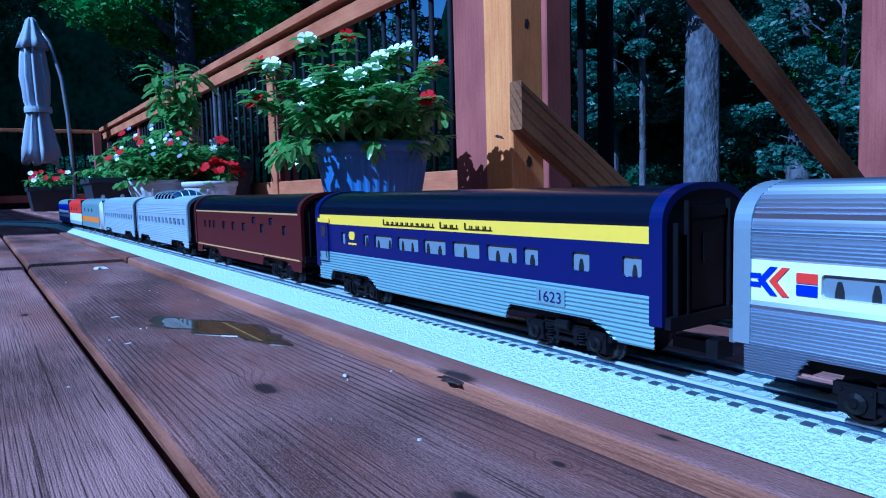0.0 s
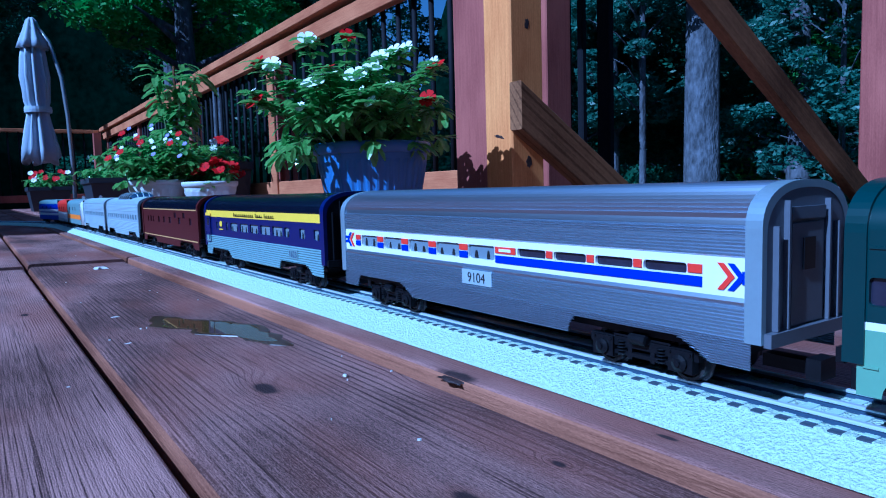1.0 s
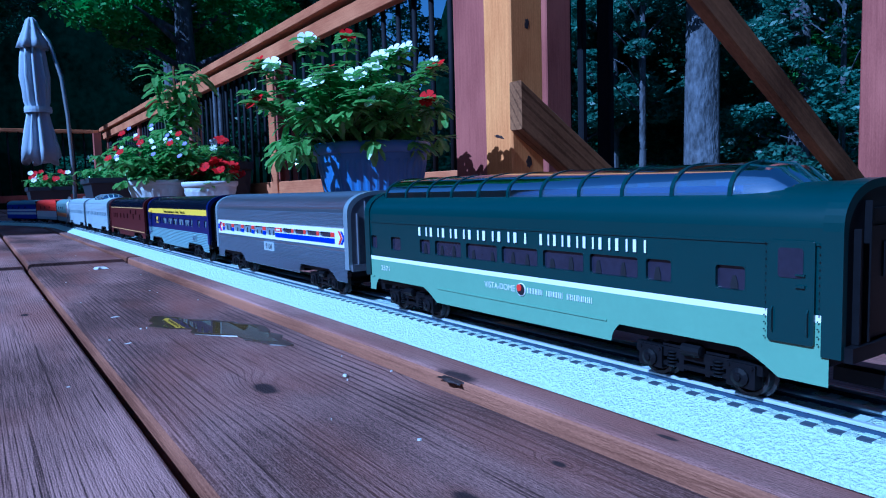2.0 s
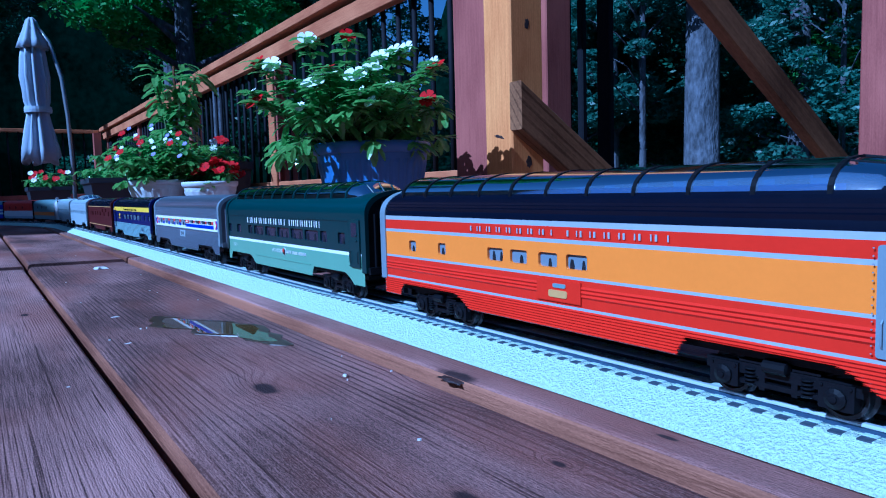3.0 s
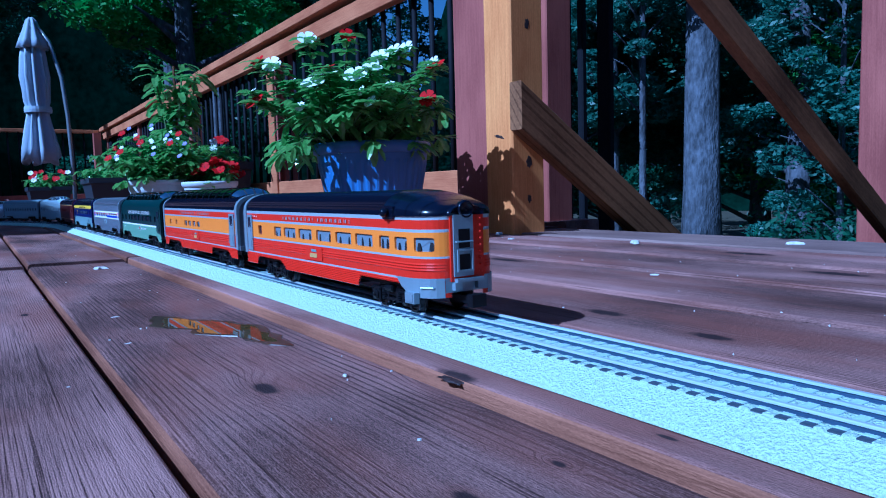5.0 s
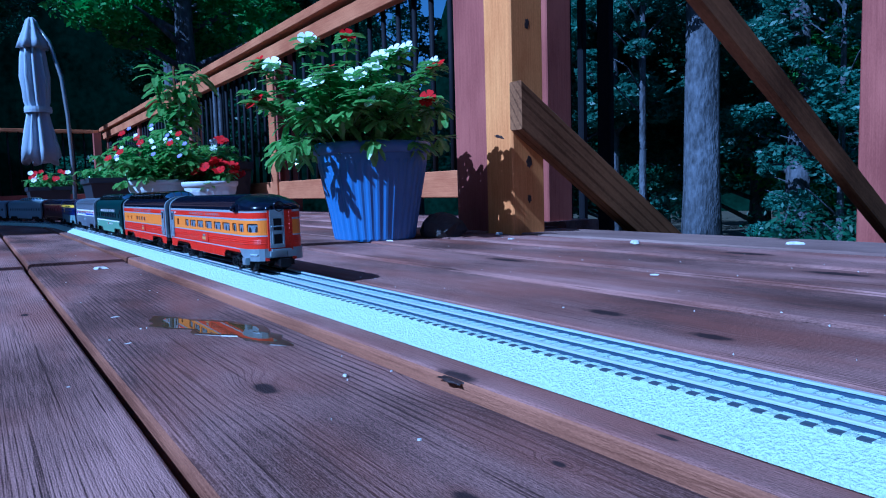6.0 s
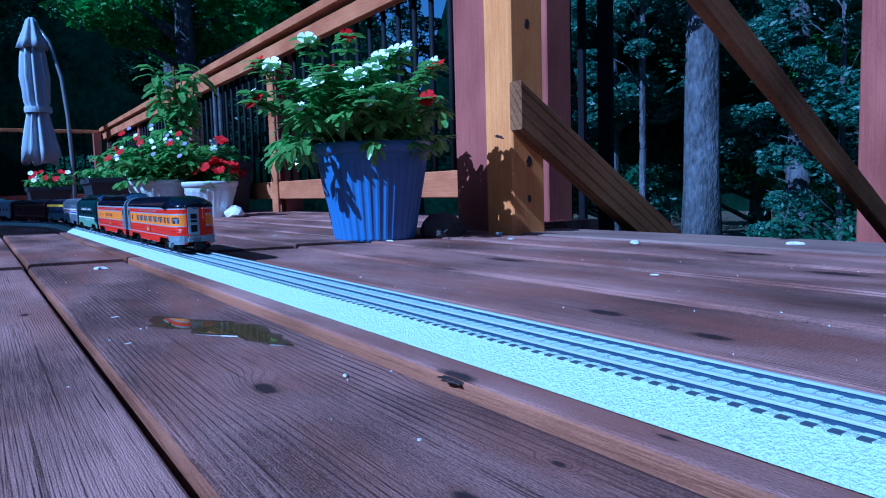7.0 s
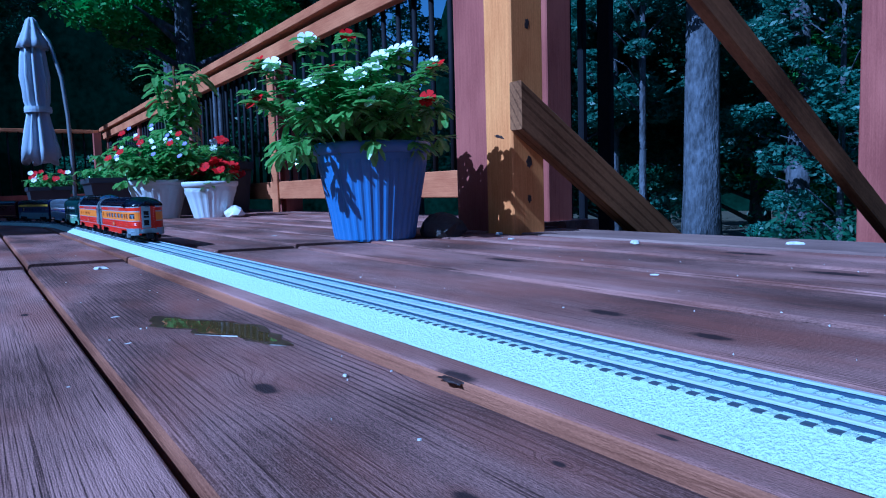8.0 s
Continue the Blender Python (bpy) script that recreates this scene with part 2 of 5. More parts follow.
FORESTC = material("teal_forest_leaf", (0.082, 0.180, 0.130), 0.45, vary=0.6, scale=1.3, fine=9)
GROUND = material("forest_floor", (0.05, 0.045, 0.025), 0.95, vary=0.6, scale=2.0, bump=0.03)
# Near-black: the shade deep inside the woods is put into the colour.
FAR = material("shaded_far_woods", (0.006, 0.014, 0.008), 1.0, vary=0.9, scale=0.5, spec=0.0)
SIDING = material("shade_block_siding", (0.35, 0.33, 0.30), 0.8, vary=0.08, scale=3)
STONE = material("dark_stone", (0.05, 0.045, 0.045), 0.85, vary=0.4, scale=40, bump=0.004)
CHIP = material("pale_dry_litter", (0.62, 0.60, 0.56), 0.8, vary=0.2, scale=200)
WATER = material("puddle_water", (0.085, 0.055, 0.018), 0.02, vary=0.5, scale=60, stretch=(0.3, 2, 1))
WET = material("wet_wood", (0.050, 0.026, 0.014), 0.35, vary=0.5, scale=40, stretch=(0.2, 2, 1))
LENS = material("lamp_lens", (0.85, 0.87, 0.9), 0.1, 0.3)
for m_ in (LEAF, LEAFLIGHT, FOREST, FORESTB, FORESTC):
    leafy(m_, 0.45)


# ---- mesh helpers ----
class Build:
    """Collects vertices, faces and a material number for each face."""
    def __init__(self):
        self.v, self.f, self.m = [], [], []

    def add(self, verts, faces, mat=0):
        k = len(self.v)
        self.v += [tuple(p) for p in verts]
        self.f += [tuple(i + k for i in f) for f in faces]
        self.m += [mat] * len(faces)
        return self

    def quad(self, a, b, c, d, mat=0):
        return self.add((a, b, c, d), ((0, 1, 2, 3),), mat)

    def box(self, x0, x1, y0, y1, z0, z1, mat=0):
        return self.add([(x, y, z) for x in (x0, x1) for y in (y0, y1) for z in (z0, z1)],
                        ((0, 1, 3, 2), (4, 6, 7, 5), (0, 4, 5, 1), (2, 3, 7, 6), (0, 2, 6, 4), (1, 5, 7, 3)), mat)

    def sweep(self, rings, mat=0, closed=True, caps=True):
        """Joins equal rings of points one after another."""
        n, k = len(rings[0]), len(self.v)
        for r in rings:
            self.v += [tuple(p) for p in r]
        for i in range(len(rings) - 1):
            for j in range(n if closed else n - 1):
                a, b = k + i * n + j, k + i * n + (j + 1) % n
                self.f.append((a, b, b + n, a + n))
                self.m.append(mat)
        if caps and closed:
            self.f += [tuple(range(k + n - 1, k - 1, -1)), tuple(range(k + (len(rings) - 1) * n, k + len(rings) * n))]
            self.m += [mat, mat]
        return self

    def lathe(self, profile, n=20, centre=(0, 0, 0), mat=0, axis="z", caps=True):
        """Turns (radius, height) points round an axis."""
        rings = []
        for r, h in profile:
            ring = []
            for i in range(n):
                c, s = r * math.cos(6.28319 * i / n), r * math.sin(6.28319 * i / n)
                p = {"z": (c, s, h), "y": (c, h, -s), "x": (h, c, s)}[axis]
                ring.append((p[0] + centre[0], p[1] + centre[1], p[2] + centre[2]))
            rings.append(ring)
        return self.sweep(rings, mat, True, caps)

    def tube(self, pts, r, n=6, mat=0):
        rings = []
        pts = [Vector(p) for p in pts]
        for i, p in enumerate(pts):
            d = (pts[min(i + 1, len(pts) - 1)] - pts[max(i - 1, 0)]).normalized()
            u = d.cross(Vector((0.31, 0.17, 0.93))).normalized()
            w = d.cross(u)
            rr = r[i] if isinstance(r, (list, tuple)) else r
            rings.append([p + (u * math.cos(6.28319 * j / n) + w * math.sin(6.28319 * j / n)) * rr for j in range(n)])
        return self.sweep(rings, mat)

    def mesh(self, name, mats, smooth=False):
        me = bpy.data.meshes.new(name)
        me.from_pydata(self.v, [], self.f)
        for m in mats if isinstance(mats, (list, tuple)) else [mats]:
            me.materials.append(m)
        me.polygons.foreach_set("material_index", self.m)
        if smooth:
            me.polygons.foreach_set("use_smooth", [True] * len(me.polygons))
        me.update()
        return me


def part(name, b, mats, parent=None, label="", smooth=False, at=None, fix=False):
    """One mesh object from a Build (or a mesh), under a thing or a part."""
    me = b if isinstance(b, bpy.types.Mesh) else b.mesh(name, mats, smooth)
    if fix:
        bm = bmesh.new()
        bm.from_mesh(me)
        bmesh.ops.recalc_face_normals(bm, faces=bm.faces)
        bm.to_mesh(me)
        bm.free()
    ob = new(name, me)
    ob.parent = parent
    if at is not None:
        ob.matrix_basis = at if isinstance(at, Matrix) else Matrix.Translation(at)
    return tagged(ob, label) if label else ob


def thing(name, label, category, group="", at=(0, 0, 0), turn=0.0, kind=""):
    ob = new(name)
    ob.empty_display_size = 0.02
    ob.matrix_basis = pose(*at, 0, 0, turn)
    return tagged(ob, label, category, group, kind)


def deck_board(length, w, worn=False, t=0.032, r=0.005, n=4):
    """A board along x with its long edges rounded; worn puts the sunlit, worn edge colour on the near one: width w (y
    from 0), top at z 0, thickness t.
    """
    prof = [(0, -t), (w, -t)]
    for k in range(n + 1):
        a = 1.5708 * k / n
        prof.append((w - r + r * math.cos(a), -r + r * math.sin(a)))
    for k in range(n + 1):
        a = 1.5708 * k / n
        prof.append((r - r * math.sin(a), -r + r * math.cos(a)))
    b = Build().sweep([[(x, y, z) for y, z in prof] for x in (0, length)])
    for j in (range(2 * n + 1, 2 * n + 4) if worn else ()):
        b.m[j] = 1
    return b


def timber(name, x0, x1, y0, y1, z0, z1, mat, parent, label="", c=0.003):
    """An upright or lying square timber with chamfered edges along its longest side."""
    size = (x1 - x0, y1 - y0, z1 - z0)
    ax = size.index(max(size))
    lo, hi = (x0, y0, z0), (x1, y1, z1)
    p, q = [i for i in range(3) if i != ax]
    sec = [(lo[p] + c, lo[q]), (hi[p] - c, lo[q]), (hi[p], lo[q] + c), (hi[p], hi[q] - c),
           (hi[p] - c, hi[q]), (lo[p] + c, hi[q]), (lo[p], hi[q] - c), (lo[p], lo[q] + c)]
    rings = []
    for e in (lo[ax], hi[ax]):
        ring = []
        for a, b in sec:
            v = [0, 0, 0]
            v[ax], v[p], v[q] = e, a, b
            ring.append(tuple(v))
        rings.append(ring)
    return part(name, Build().sweep(rings), mat, parent, label, fix=True)


# ---- deck ----
JOINT = -1.172
deck = thing("deck", "weathered red-brown stained wooden plank deck", "deck", kind="structure")
rng = random.Random(4)
LINES = [-2.543, -2.399, -2.255, -2.111, -1.967, -1.823, -1.679, -1.535, -1.392, -1.248, -1.104, -0.960, -0.816, -0.672, -0.528, -0.376, -0.232, -0.088, 0.0575, 0.1940, 0.3385, 0.4815, 0.6290, 0.7760]
rows_of_boards = []
for k in range(len(LINES) - 1):
    rows_of_boards.append((LINES[k] + (0.0015 if k == 18 else 0.0010), LINES[k + 1] - (0.0030 if k == 17 else 0.0010)))
rows_of_boards += [(0.777, 0.946), (0.950, 1.150)]
for k, (y0, y1) in enumerate(rows_of_boards):
    for x0, x1 in ((JOINT + 0.002, 1.40), (-3.60, JOINT - 0.010), (-6.1, -3.604), (-8.8, -6.104)):
        mat = DECK_Y if k == len(rows_of_boards) - 1 and x0 > -1.2 else DECK
        lift = rng.uniform(-0.0008, 0.0) + (0.0035 if x0 < JOINT - 0.005 and k != 19 else 0)
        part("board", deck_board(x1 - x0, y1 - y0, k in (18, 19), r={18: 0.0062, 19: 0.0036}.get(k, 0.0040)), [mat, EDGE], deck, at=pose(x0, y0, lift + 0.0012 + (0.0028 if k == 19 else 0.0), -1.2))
for y0, y1 in ((1.152, 1.290), (1.293, 1.420)):
    for x0, x1 in ((-3.60, -1.30), (-6.1, -3.604), (-8.8, -6.104)):
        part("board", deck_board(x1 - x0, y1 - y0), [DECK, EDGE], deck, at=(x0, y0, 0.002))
for y0 in (-0.5, 0.5, 1.05):
    part("joist", Build().box(-8.8, 1.3, y0, y0 + 0.04, -0.20, -0.036), STRINGER, deck)


def blob(rx, ry, h, n=16, seed=0, rag=0.2):
    """A low uneven mound."""
    g = random.Random(seed)
    k = [1 + g.uniform(-rag, rag) for _ in range(n)]
    rings = []
    for f, z in ((1.0, 0.0), (0.82, h * 0.8), (0.4, h)):
        rings.append([(rx * f * k[i] * math.cos(6.28319 * i / n), ry * f * k[i] * math.sin(6.28319 * i / n), z) for i in range(n)])
    return Build().sweep(rings)


part("knot", blob(0.011, 0.005, 0.0009, 18, 40, 0.3), KNOT, deck, "broken dark knot on the plank edge", smooth=True, at=(-0.2785, 0.1958, 0.0018))

# ---- puddle ----
puddle = thing("puddle", "shallow puddle of rain water on a wet plank", "puddle", kind="structure", at=(-0.512, 0.145, -0.0008))
puddle.matrix_basis = pose(-0.512, 0.145, -0.0008, -1.2)
def puddle_ring(grow, z, n=30):
    up, down = [], []
    for i in range(n + 1):
        u = -math.cos(math.pi * i / n)
        w = 0.0155 * math.sqrt(max(0.0, 1 - u * u)) * (1 + 0.30 * math.sin(3.2 * u + 2.2) + 0.14 * math.sin(13 * u) + 0.10 * math.sin(23 * u + 1))
        c = 0.022 * u + 0.004 * math.sin(4 * u + 1)
        up.append((0.074 * u * grow, c * grow + w * grow, z)), down.append((0.074 * u * grow, c * grow - w * grow * (1 + 0.2 * math.sin(9 * u)), z))
    return down[:-1] + up[:0:-1]
part("wet_patch", Build().sweep([puddle_ring(1.22, -0.0006), puddle_ring(1.20, 0.0002)]), WET, puddle, "dark soaked wood")
part("water", Build().sweep([puddle_ring(0.97, 0.00022), puddle_ring(0.965, 0.00030)]), WATER, puddle, "still dark water film")

# ---- track ----
RT, YC, BEND, RADIUS = 0.018, 0.256, 2.45, 2.0


def along(s):
    """Place and heading on the track's centre line, s metres from x = 0 towards the far end."""
    if s < BEND:
        return Vector((-s, YC, 0)), 0.0
    a = (s - BEND) / RADIUS
    return Vector((-BEND - RADIUS * math.sin(a), YC - RADIUS * (1 - math.cos(a)), 0)), a


def offset(s, y, z):
    p, a = along(s)
    return (p.x - y * math.sin(a), p.y + y * math.cos(a), z)


STEPS = [-1.35 + 0.05 * i for i in range(77)] + [2.5 + 0.08 * i for i in range(40)]
track = thing("railway_track", "grey three-rail toy railway track on moulded roadbed", "toy track")
prof = [(-0.0372, 0.0), (-0.0372, 0.0040), (-0.0412, 0.0042), (-0.0405, 0.0056), (-0.0270, 0.0134), (-0.0250, 0.0150),
        (0.0250, 0.0150), (0.0270, 0.0134), (0.0405, 0.0056), (0.0412, 0.0042), (0.0372, 0.0040), (0.0372, 0.0)]
part("roadbed", Build().sweep([[offset(s, y, z) for y, z in prof] for s in STEPS]), BED, track, "pale grey stippled plastic ballast", fix=True)
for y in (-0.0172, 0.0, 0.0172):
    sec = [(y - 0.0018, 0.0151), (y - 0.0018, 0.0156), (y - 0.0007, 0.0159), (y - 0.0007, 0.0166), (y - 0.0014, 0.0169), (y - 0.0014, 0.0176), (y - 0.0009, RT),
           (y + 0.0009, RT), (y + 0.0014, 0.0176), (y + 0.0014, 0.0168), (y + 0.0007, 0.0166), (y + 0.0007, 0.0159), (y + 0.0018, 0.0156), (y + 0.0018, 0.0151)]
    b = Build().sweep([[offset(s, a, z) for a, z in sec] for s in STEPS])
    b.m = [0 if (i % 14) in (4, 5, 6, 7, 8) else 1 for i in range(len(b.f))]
    part("rail", b, [RAIL, RAILSIDE], track, "steel rail with bright head and dark sides", fix=True)


def tie_build(b, f=lambda x, y, z: (x, y, z)):
    w = 0.0023
    # tie bar, then a flat plate of painted gap shade at each end
    for x0, x1, y0, y1, z0, z1, m in ((-w, w, -0.0215, 0.0215, 0.0140, 0.0154, 0), (-w, w, -0.0256, -0.0216, 0.0139, 0.01512, 1), (-w, w, 0.0216, 0.0257, 0.0135, 0.01535, 1)):
        k = len(b.v)
        b.box(x0, x1, y0, y1, z0, z1, m)
        b.v[k:] = [f(*p) for p in b.v[k:]]
    return b


tie_mesh = tie_build(Build()).mesh("tie", [TIE, SLOT])
PITCH = 0.0092
for i in range(300):
    part("tie", tie_mesh, None, track, at=(0.03 - i * PITCH, YC, 0))
rest = Build()
for i in list(range(-140, 0)) + list(range(300, 480)):
    s = i * PITCH - 0.03
    tie_build(rest, lambda x, y, z: offset(s - x, y, z))
tagged(part("more_ties", rest, [TIE, SLOT], track), kind="stuff")


# ---- train ----
HW, Z0, ZE, ZT = 0.030, 0.031 - RT, 0.0815 - RT, 0.0985 - RT     # half width, skirt, eaves, roof
TRUCK_X = 0.106


def no_taper(x):
    return 1.0, 0.0


def obs_taper(x):
    """Rounded rear of the observation car: narrowing of the sides and fall of the roof."""
    fall = 0.0105 * max(0.0, (x - 0.106) / 0.054) ** 1.8
    if x < 0.128:
        return 1.0, fall
    u = min((x - 0.128) / 0.032, 1.0)
    return 1.0 - 0.60 * (1 - math.sqrt(max(0.0, 1 - u ** 2.5))), fall


def arch(x, flat_rear):
    """Lower edge of the skirt over the trucks."""
    for c in (-TRUCK_X, TRUCK_X):
        d = x - c
        if abs(d) < 0.0376:
            k = min(1.0, (d + 0.0376) / 0.0045) ** 0.5 if d < 0 else min(1.0, (0.0376 - d) / 0.0150)
            return Z0 + 0.0080 * (k if d < 0 else 0.5 * k + 0.5 * math.sin(1.5708 * k))
    return Z0


def columns(x0, x1, cuts, rear):
    xs = {x0, x1}
    for c in (-TRUCK_X, TRUCK_X):
        for d in (0.0376, 0.0371, 0.0362, 0.0348, 0.0331, 0.0310, 0.0285, 0.0256, 0.0226):
            xs |= {c - d, c + d}
    for a in cuts:
        xs |= set(a)
    xs |= {x1 - 0.0003 - 0.033 * (1 - math.sin(k * 0.1745)) for k in range(10)} if rear else set()
    return sorted(x for x in xs if x0 <= x <= x1)


def profile(bands):
    """Points (height, offset, material) up the side; ribs are shallow pleats."""
    out, z = [], Z0
    for top, mat, ribs in bands:
        n = max(1, ribs * 2)
        for k in range(n):
            out.append((z + (top - z) * k / n, 0.0008 if ribs and k % 2 else 0.0, mat))
        z = top
    out.append((z, 0.0, bands[-1][1]))
    return out


def side(sign, bands, x0, x1, holes, taper, rear):
    b = Build()
    p = profile([(z - RT, m, r) for z, m, r in bands])
    zs = sorted({round(q[0], 5) for q in p} | {round(z - RT, 5) for h in holes for z in h[2:4]})
    rows = []
    for z in zs:
        k = max(i for i, q in enumerate(p) if q[0] <= z + 1e-6)
        if abs(p[k][0] - z) < 1e-6:
            rows.append((z, p[k][1], p[k][2]))
        else:
            f = (z - p[k][0]) / (p[k + 1][0] - p[k][0])
            rows.append((z, p[k][1] * (1 - f) + p[k + 1][1] * f, p[k][2]))
    xs = columns(x0, x1, [h[:2] for h in holes], rear)
    for a, c in zip(xs, xs[1:]):
        if c - a < 1e-5:
            continue
        mid = (a + c) / 2
        la, lc = arch(a + 1e-6, rear), arch(c - 1e-6, rear)
        ya, yc = taper(a)[0] * HW, taper(c)[0] * HW
        for (z, o, m), (z2, o2, _) in zip(rows, rows[1:]):
            if z2 <= min(la, lc) or any(h[0] < mid < h[1] and h[2] - RT < (z + z2) / 2 < h[3] - RT for h in holes):
                continue
            f = [(a, sign * (ya + o), max(z, min(la, z2))), (c, sign * (yc + o), max(z, min(lc, z2))), (c, sign * (yc + o2), z2), (a, sign * (ya + o2), z2)]
            b.quad(*(f if sign < 0 else f[::-1]), m)
    return b


def roof_curve(n=28):
    pts = []
    for i in range(n + 1):
        a = math.pi * i / n
        c, s = math.cos(a), math.sin(a)
        pts.append((-HW * math.copysign(abs(c) ** (2 / 2.5), c), ZE + (ZT - ZE) * abs(s) ** (2 / 2.3)))
    return pts


def roof(x0, x1, taper, ribs, lift=0.0, extra=()):
    b, n = Build(), 56 if ribs else 24
    pts = roof_curve(n)
    xs = sorted({x0, x1, *extra})
    rings = []
    for x in xs:
        k, d = taper(x)
        ring = []
        for i, (y, z) in enumerate(pts):
            o = (0.0009 if ribs and i % 2 and 3 < i < n - 3 else 0.0) + lift
            ring.append((x, y * k + math.copysign(o, y) * abs(y) / HW, z - d * (z - ZE) / (ZT - ZE) + o))
        rings.append(ring)
    b.sweep(rings[::-1], 0, False)
    return b


def arch_frame(x0, x1, zb, grow=0.0009):
    """Trim that runs up one side of an end, over the roof and down the other."""
    pts = [(-HW - grow, zb)] + [(y * (1 + grow / HW), z + grow) for y, z in roof_curve(24)] + [(HW + grow, zb)]
    inner = [(-HW + 0.002, zb)] + [(y * 0.93, z - 0.002) for y, z in roof_curve(24)] + [(HW - 0.002, zb)]
    b = Build()
    for i in range(len(pts) - 1):
        p, q, r, s = pts[i], pts[i + 1], inner[i + 1], inner[i]
        b.quad((x0, *p), (x1, *p), (x1, *q), (x0, *q))
        b.quad((x1, *p), (x1, *s), (x1, *r), (x1, *q))
        b.quad((x0, *q), (x0, *r), (x0, *s), (x0, *p))
    return b


def end_wall(x, zb, out):
    pts = [(-HW + 0.001, zb)] + [(y * 0.96, z - 0.001) for y, z in roof_curve(20)] + [(HW - 0.001, zb)]
    b = Build().sweep([[(x - 0.001, *p) for p in pts], [(x, *p) for p in pts]])
    return b


def end_trim(wall, x, zb, out, mat):
    """Uprights, sill and lintel on an end wall."""
    for y in (-0.0165, 0.0125, -0.0235, 0.0195):
        part("upright", Build().box(min(x, x + out * 0.0022), max(x, x + out * 0.0022), y, y + 0.0012, zb + 0.0042, (0.0920 if abs(y) < 0.018 else 0.083) - RT), mat, wall)
    part("sill", Build().box(min(x, x + out * 0.003), max(x, x + out * 0.003), -0.029, 0.029, zb - 0.001, zb + 0.004), mat, wall)
    part("lintel", Build().box(min(x, x + out * 0.0015), max(x, x + out * 0.0015), -0.0135, 0.0105, 0.0850 - RT, 0.0895 - RT), mat, wall)


def rounded(x0, x1, z0, z1, r, n=4):
    pts = []
    for cx, cz, a0 in ((x1 - r, z1 - r, 0), (x0 + r, z1 - r, 1), (x0 + r, z0 + r, 2), (x1 - r, z0 + r, 3)):
        for k in range(n + 1):
            a = 1.5708 * (a0 + k / n)
            pts.append((cx + r * math.cos(a), cz + r * math.sin(a)))
    return pts


def window(car, x0, x1, z0, z1, frame_mat, pane_mat, figures, seed, taper=no_taper, r=0.0013):
    """A rounded opening with a recessed pane; z0 and z1 from the ground."""
    z0, z1 = z0 - RT, z1 - RT
    inner = rounded(x0 + 0.0001, x1 - 0.0001, z0 + 0.0001, z1 - 0.0001, r)
    edge = []
    for px, pz in inner:
        u, w = (px - (x0 + x1) / 2) / (x1 - x0) * 2, (pz - (z0 + z1) / 2) / (z1 - z0) * 2
        k = 1 / max(abs(u), abs(w))
        edge.append(((x0 + x1) / 2 + u * k * (x1 - x0) / 2, (z0 + z1) / 2 + w * k * (z1 - z0) / 2))
    def at(pts, d):
        return [(a, -HW * taper(a)[0] + d, c) for a, c in pts]
    b = Build().sweep([at(edge, 0.0002), at(edge, -0.0001), at(inner, -0.0001), at(inner, 0.0016)], caps=False)
    w = part("window", b, frame_mat, car)
    part("pane", Build().sweep([at(inner, 0.0014), at(inner, 0.0019)]), pane_mat, w)
    g = random.Random(seed)
    b = Build()
    for k in range(figures):
        cx = x0 + (x1 - x0) * ((k + 0.5) / figures + g.uniform(-0.10, 0.10))
        hgt, wid = (z1 - z0) * g.uniform(0.50, 0.74), (z1 - z0) * g.uniform(0.26, 0.40)
        out = [(cx - wid * 0.5, z0 + 0.0003), (cx + wid * 0.5, z0 + 0.0003), (cx + wid * 0.46, z0 + hgt * 0.45), (cx + wid * 0.26, z0 + hgt * 0.85),
               (cx + wid * 0.15, z0 + hgt), (cx - wid * 0.2, z0 + hgt), (cx - wid * 0.28, z0 + hgt * 0.85), (cx - wid * 0.46, z0 + hgt * 0.42)]
        out = [(min(max(a, x0 + 0.0004), x1 - 0.0004), c) for a, c in out]
        b.sweep([at(out, 0.0010), at(out, 0.0015)])
    if figures:
        part("printed_shape", b, INK, w, "plain dark rounded print")


def plate(car, name, x0, x1, z0, z1, mat, y=-HW - 0.0005, t=0.0004, label="", r=0.0):
    z0, z1 = z0 - RT, z1 - RT
    if r:
        pts = rounded(x0, x1, z0, z1, r)
        b = Build().sweep([[(a, y, c) for a, c in pts], [(a, y + t, c) for a, c in pts]])
    else:
        b = Build().box(x0, x1, y, y + t, z0, z1)
    return part(name, b, mat, car, label, fix=True)


def words(car, text, x0, x1, z0, z1, mat, y=-HW - 0.0009, name="lettering"):
    """Raised letters in the built-in font, fitted into a box."""
    cu = bpy.data.curves.new(name, "FONT")
    cu.body, cu.extrude = text, 0.0
    tmp = new("tmp_text", cu)
    me = bpy.data.meshes.new_from_object(tmp.evaluated_get(bpy.context.evaluated_depsgraph_get()))
    bpy.data.objects.remove(tmp)
    co = np.array([v.co[:] for v in me.vertices])
    lo, hi = co.min(0), co.max(0)
    for v in me.vertices:
        u, w = (v.co.x - lo[0]) / (hi[0] - lo[0]), (v.co.y - lo[1]) / (hi[1] - lo[1])
        v.co = (x0 + u * (x1 - x0), y, z0 - RT + w * (z1 - z0))
    me.materials.append(mat)
    return part(name, me, None, car)


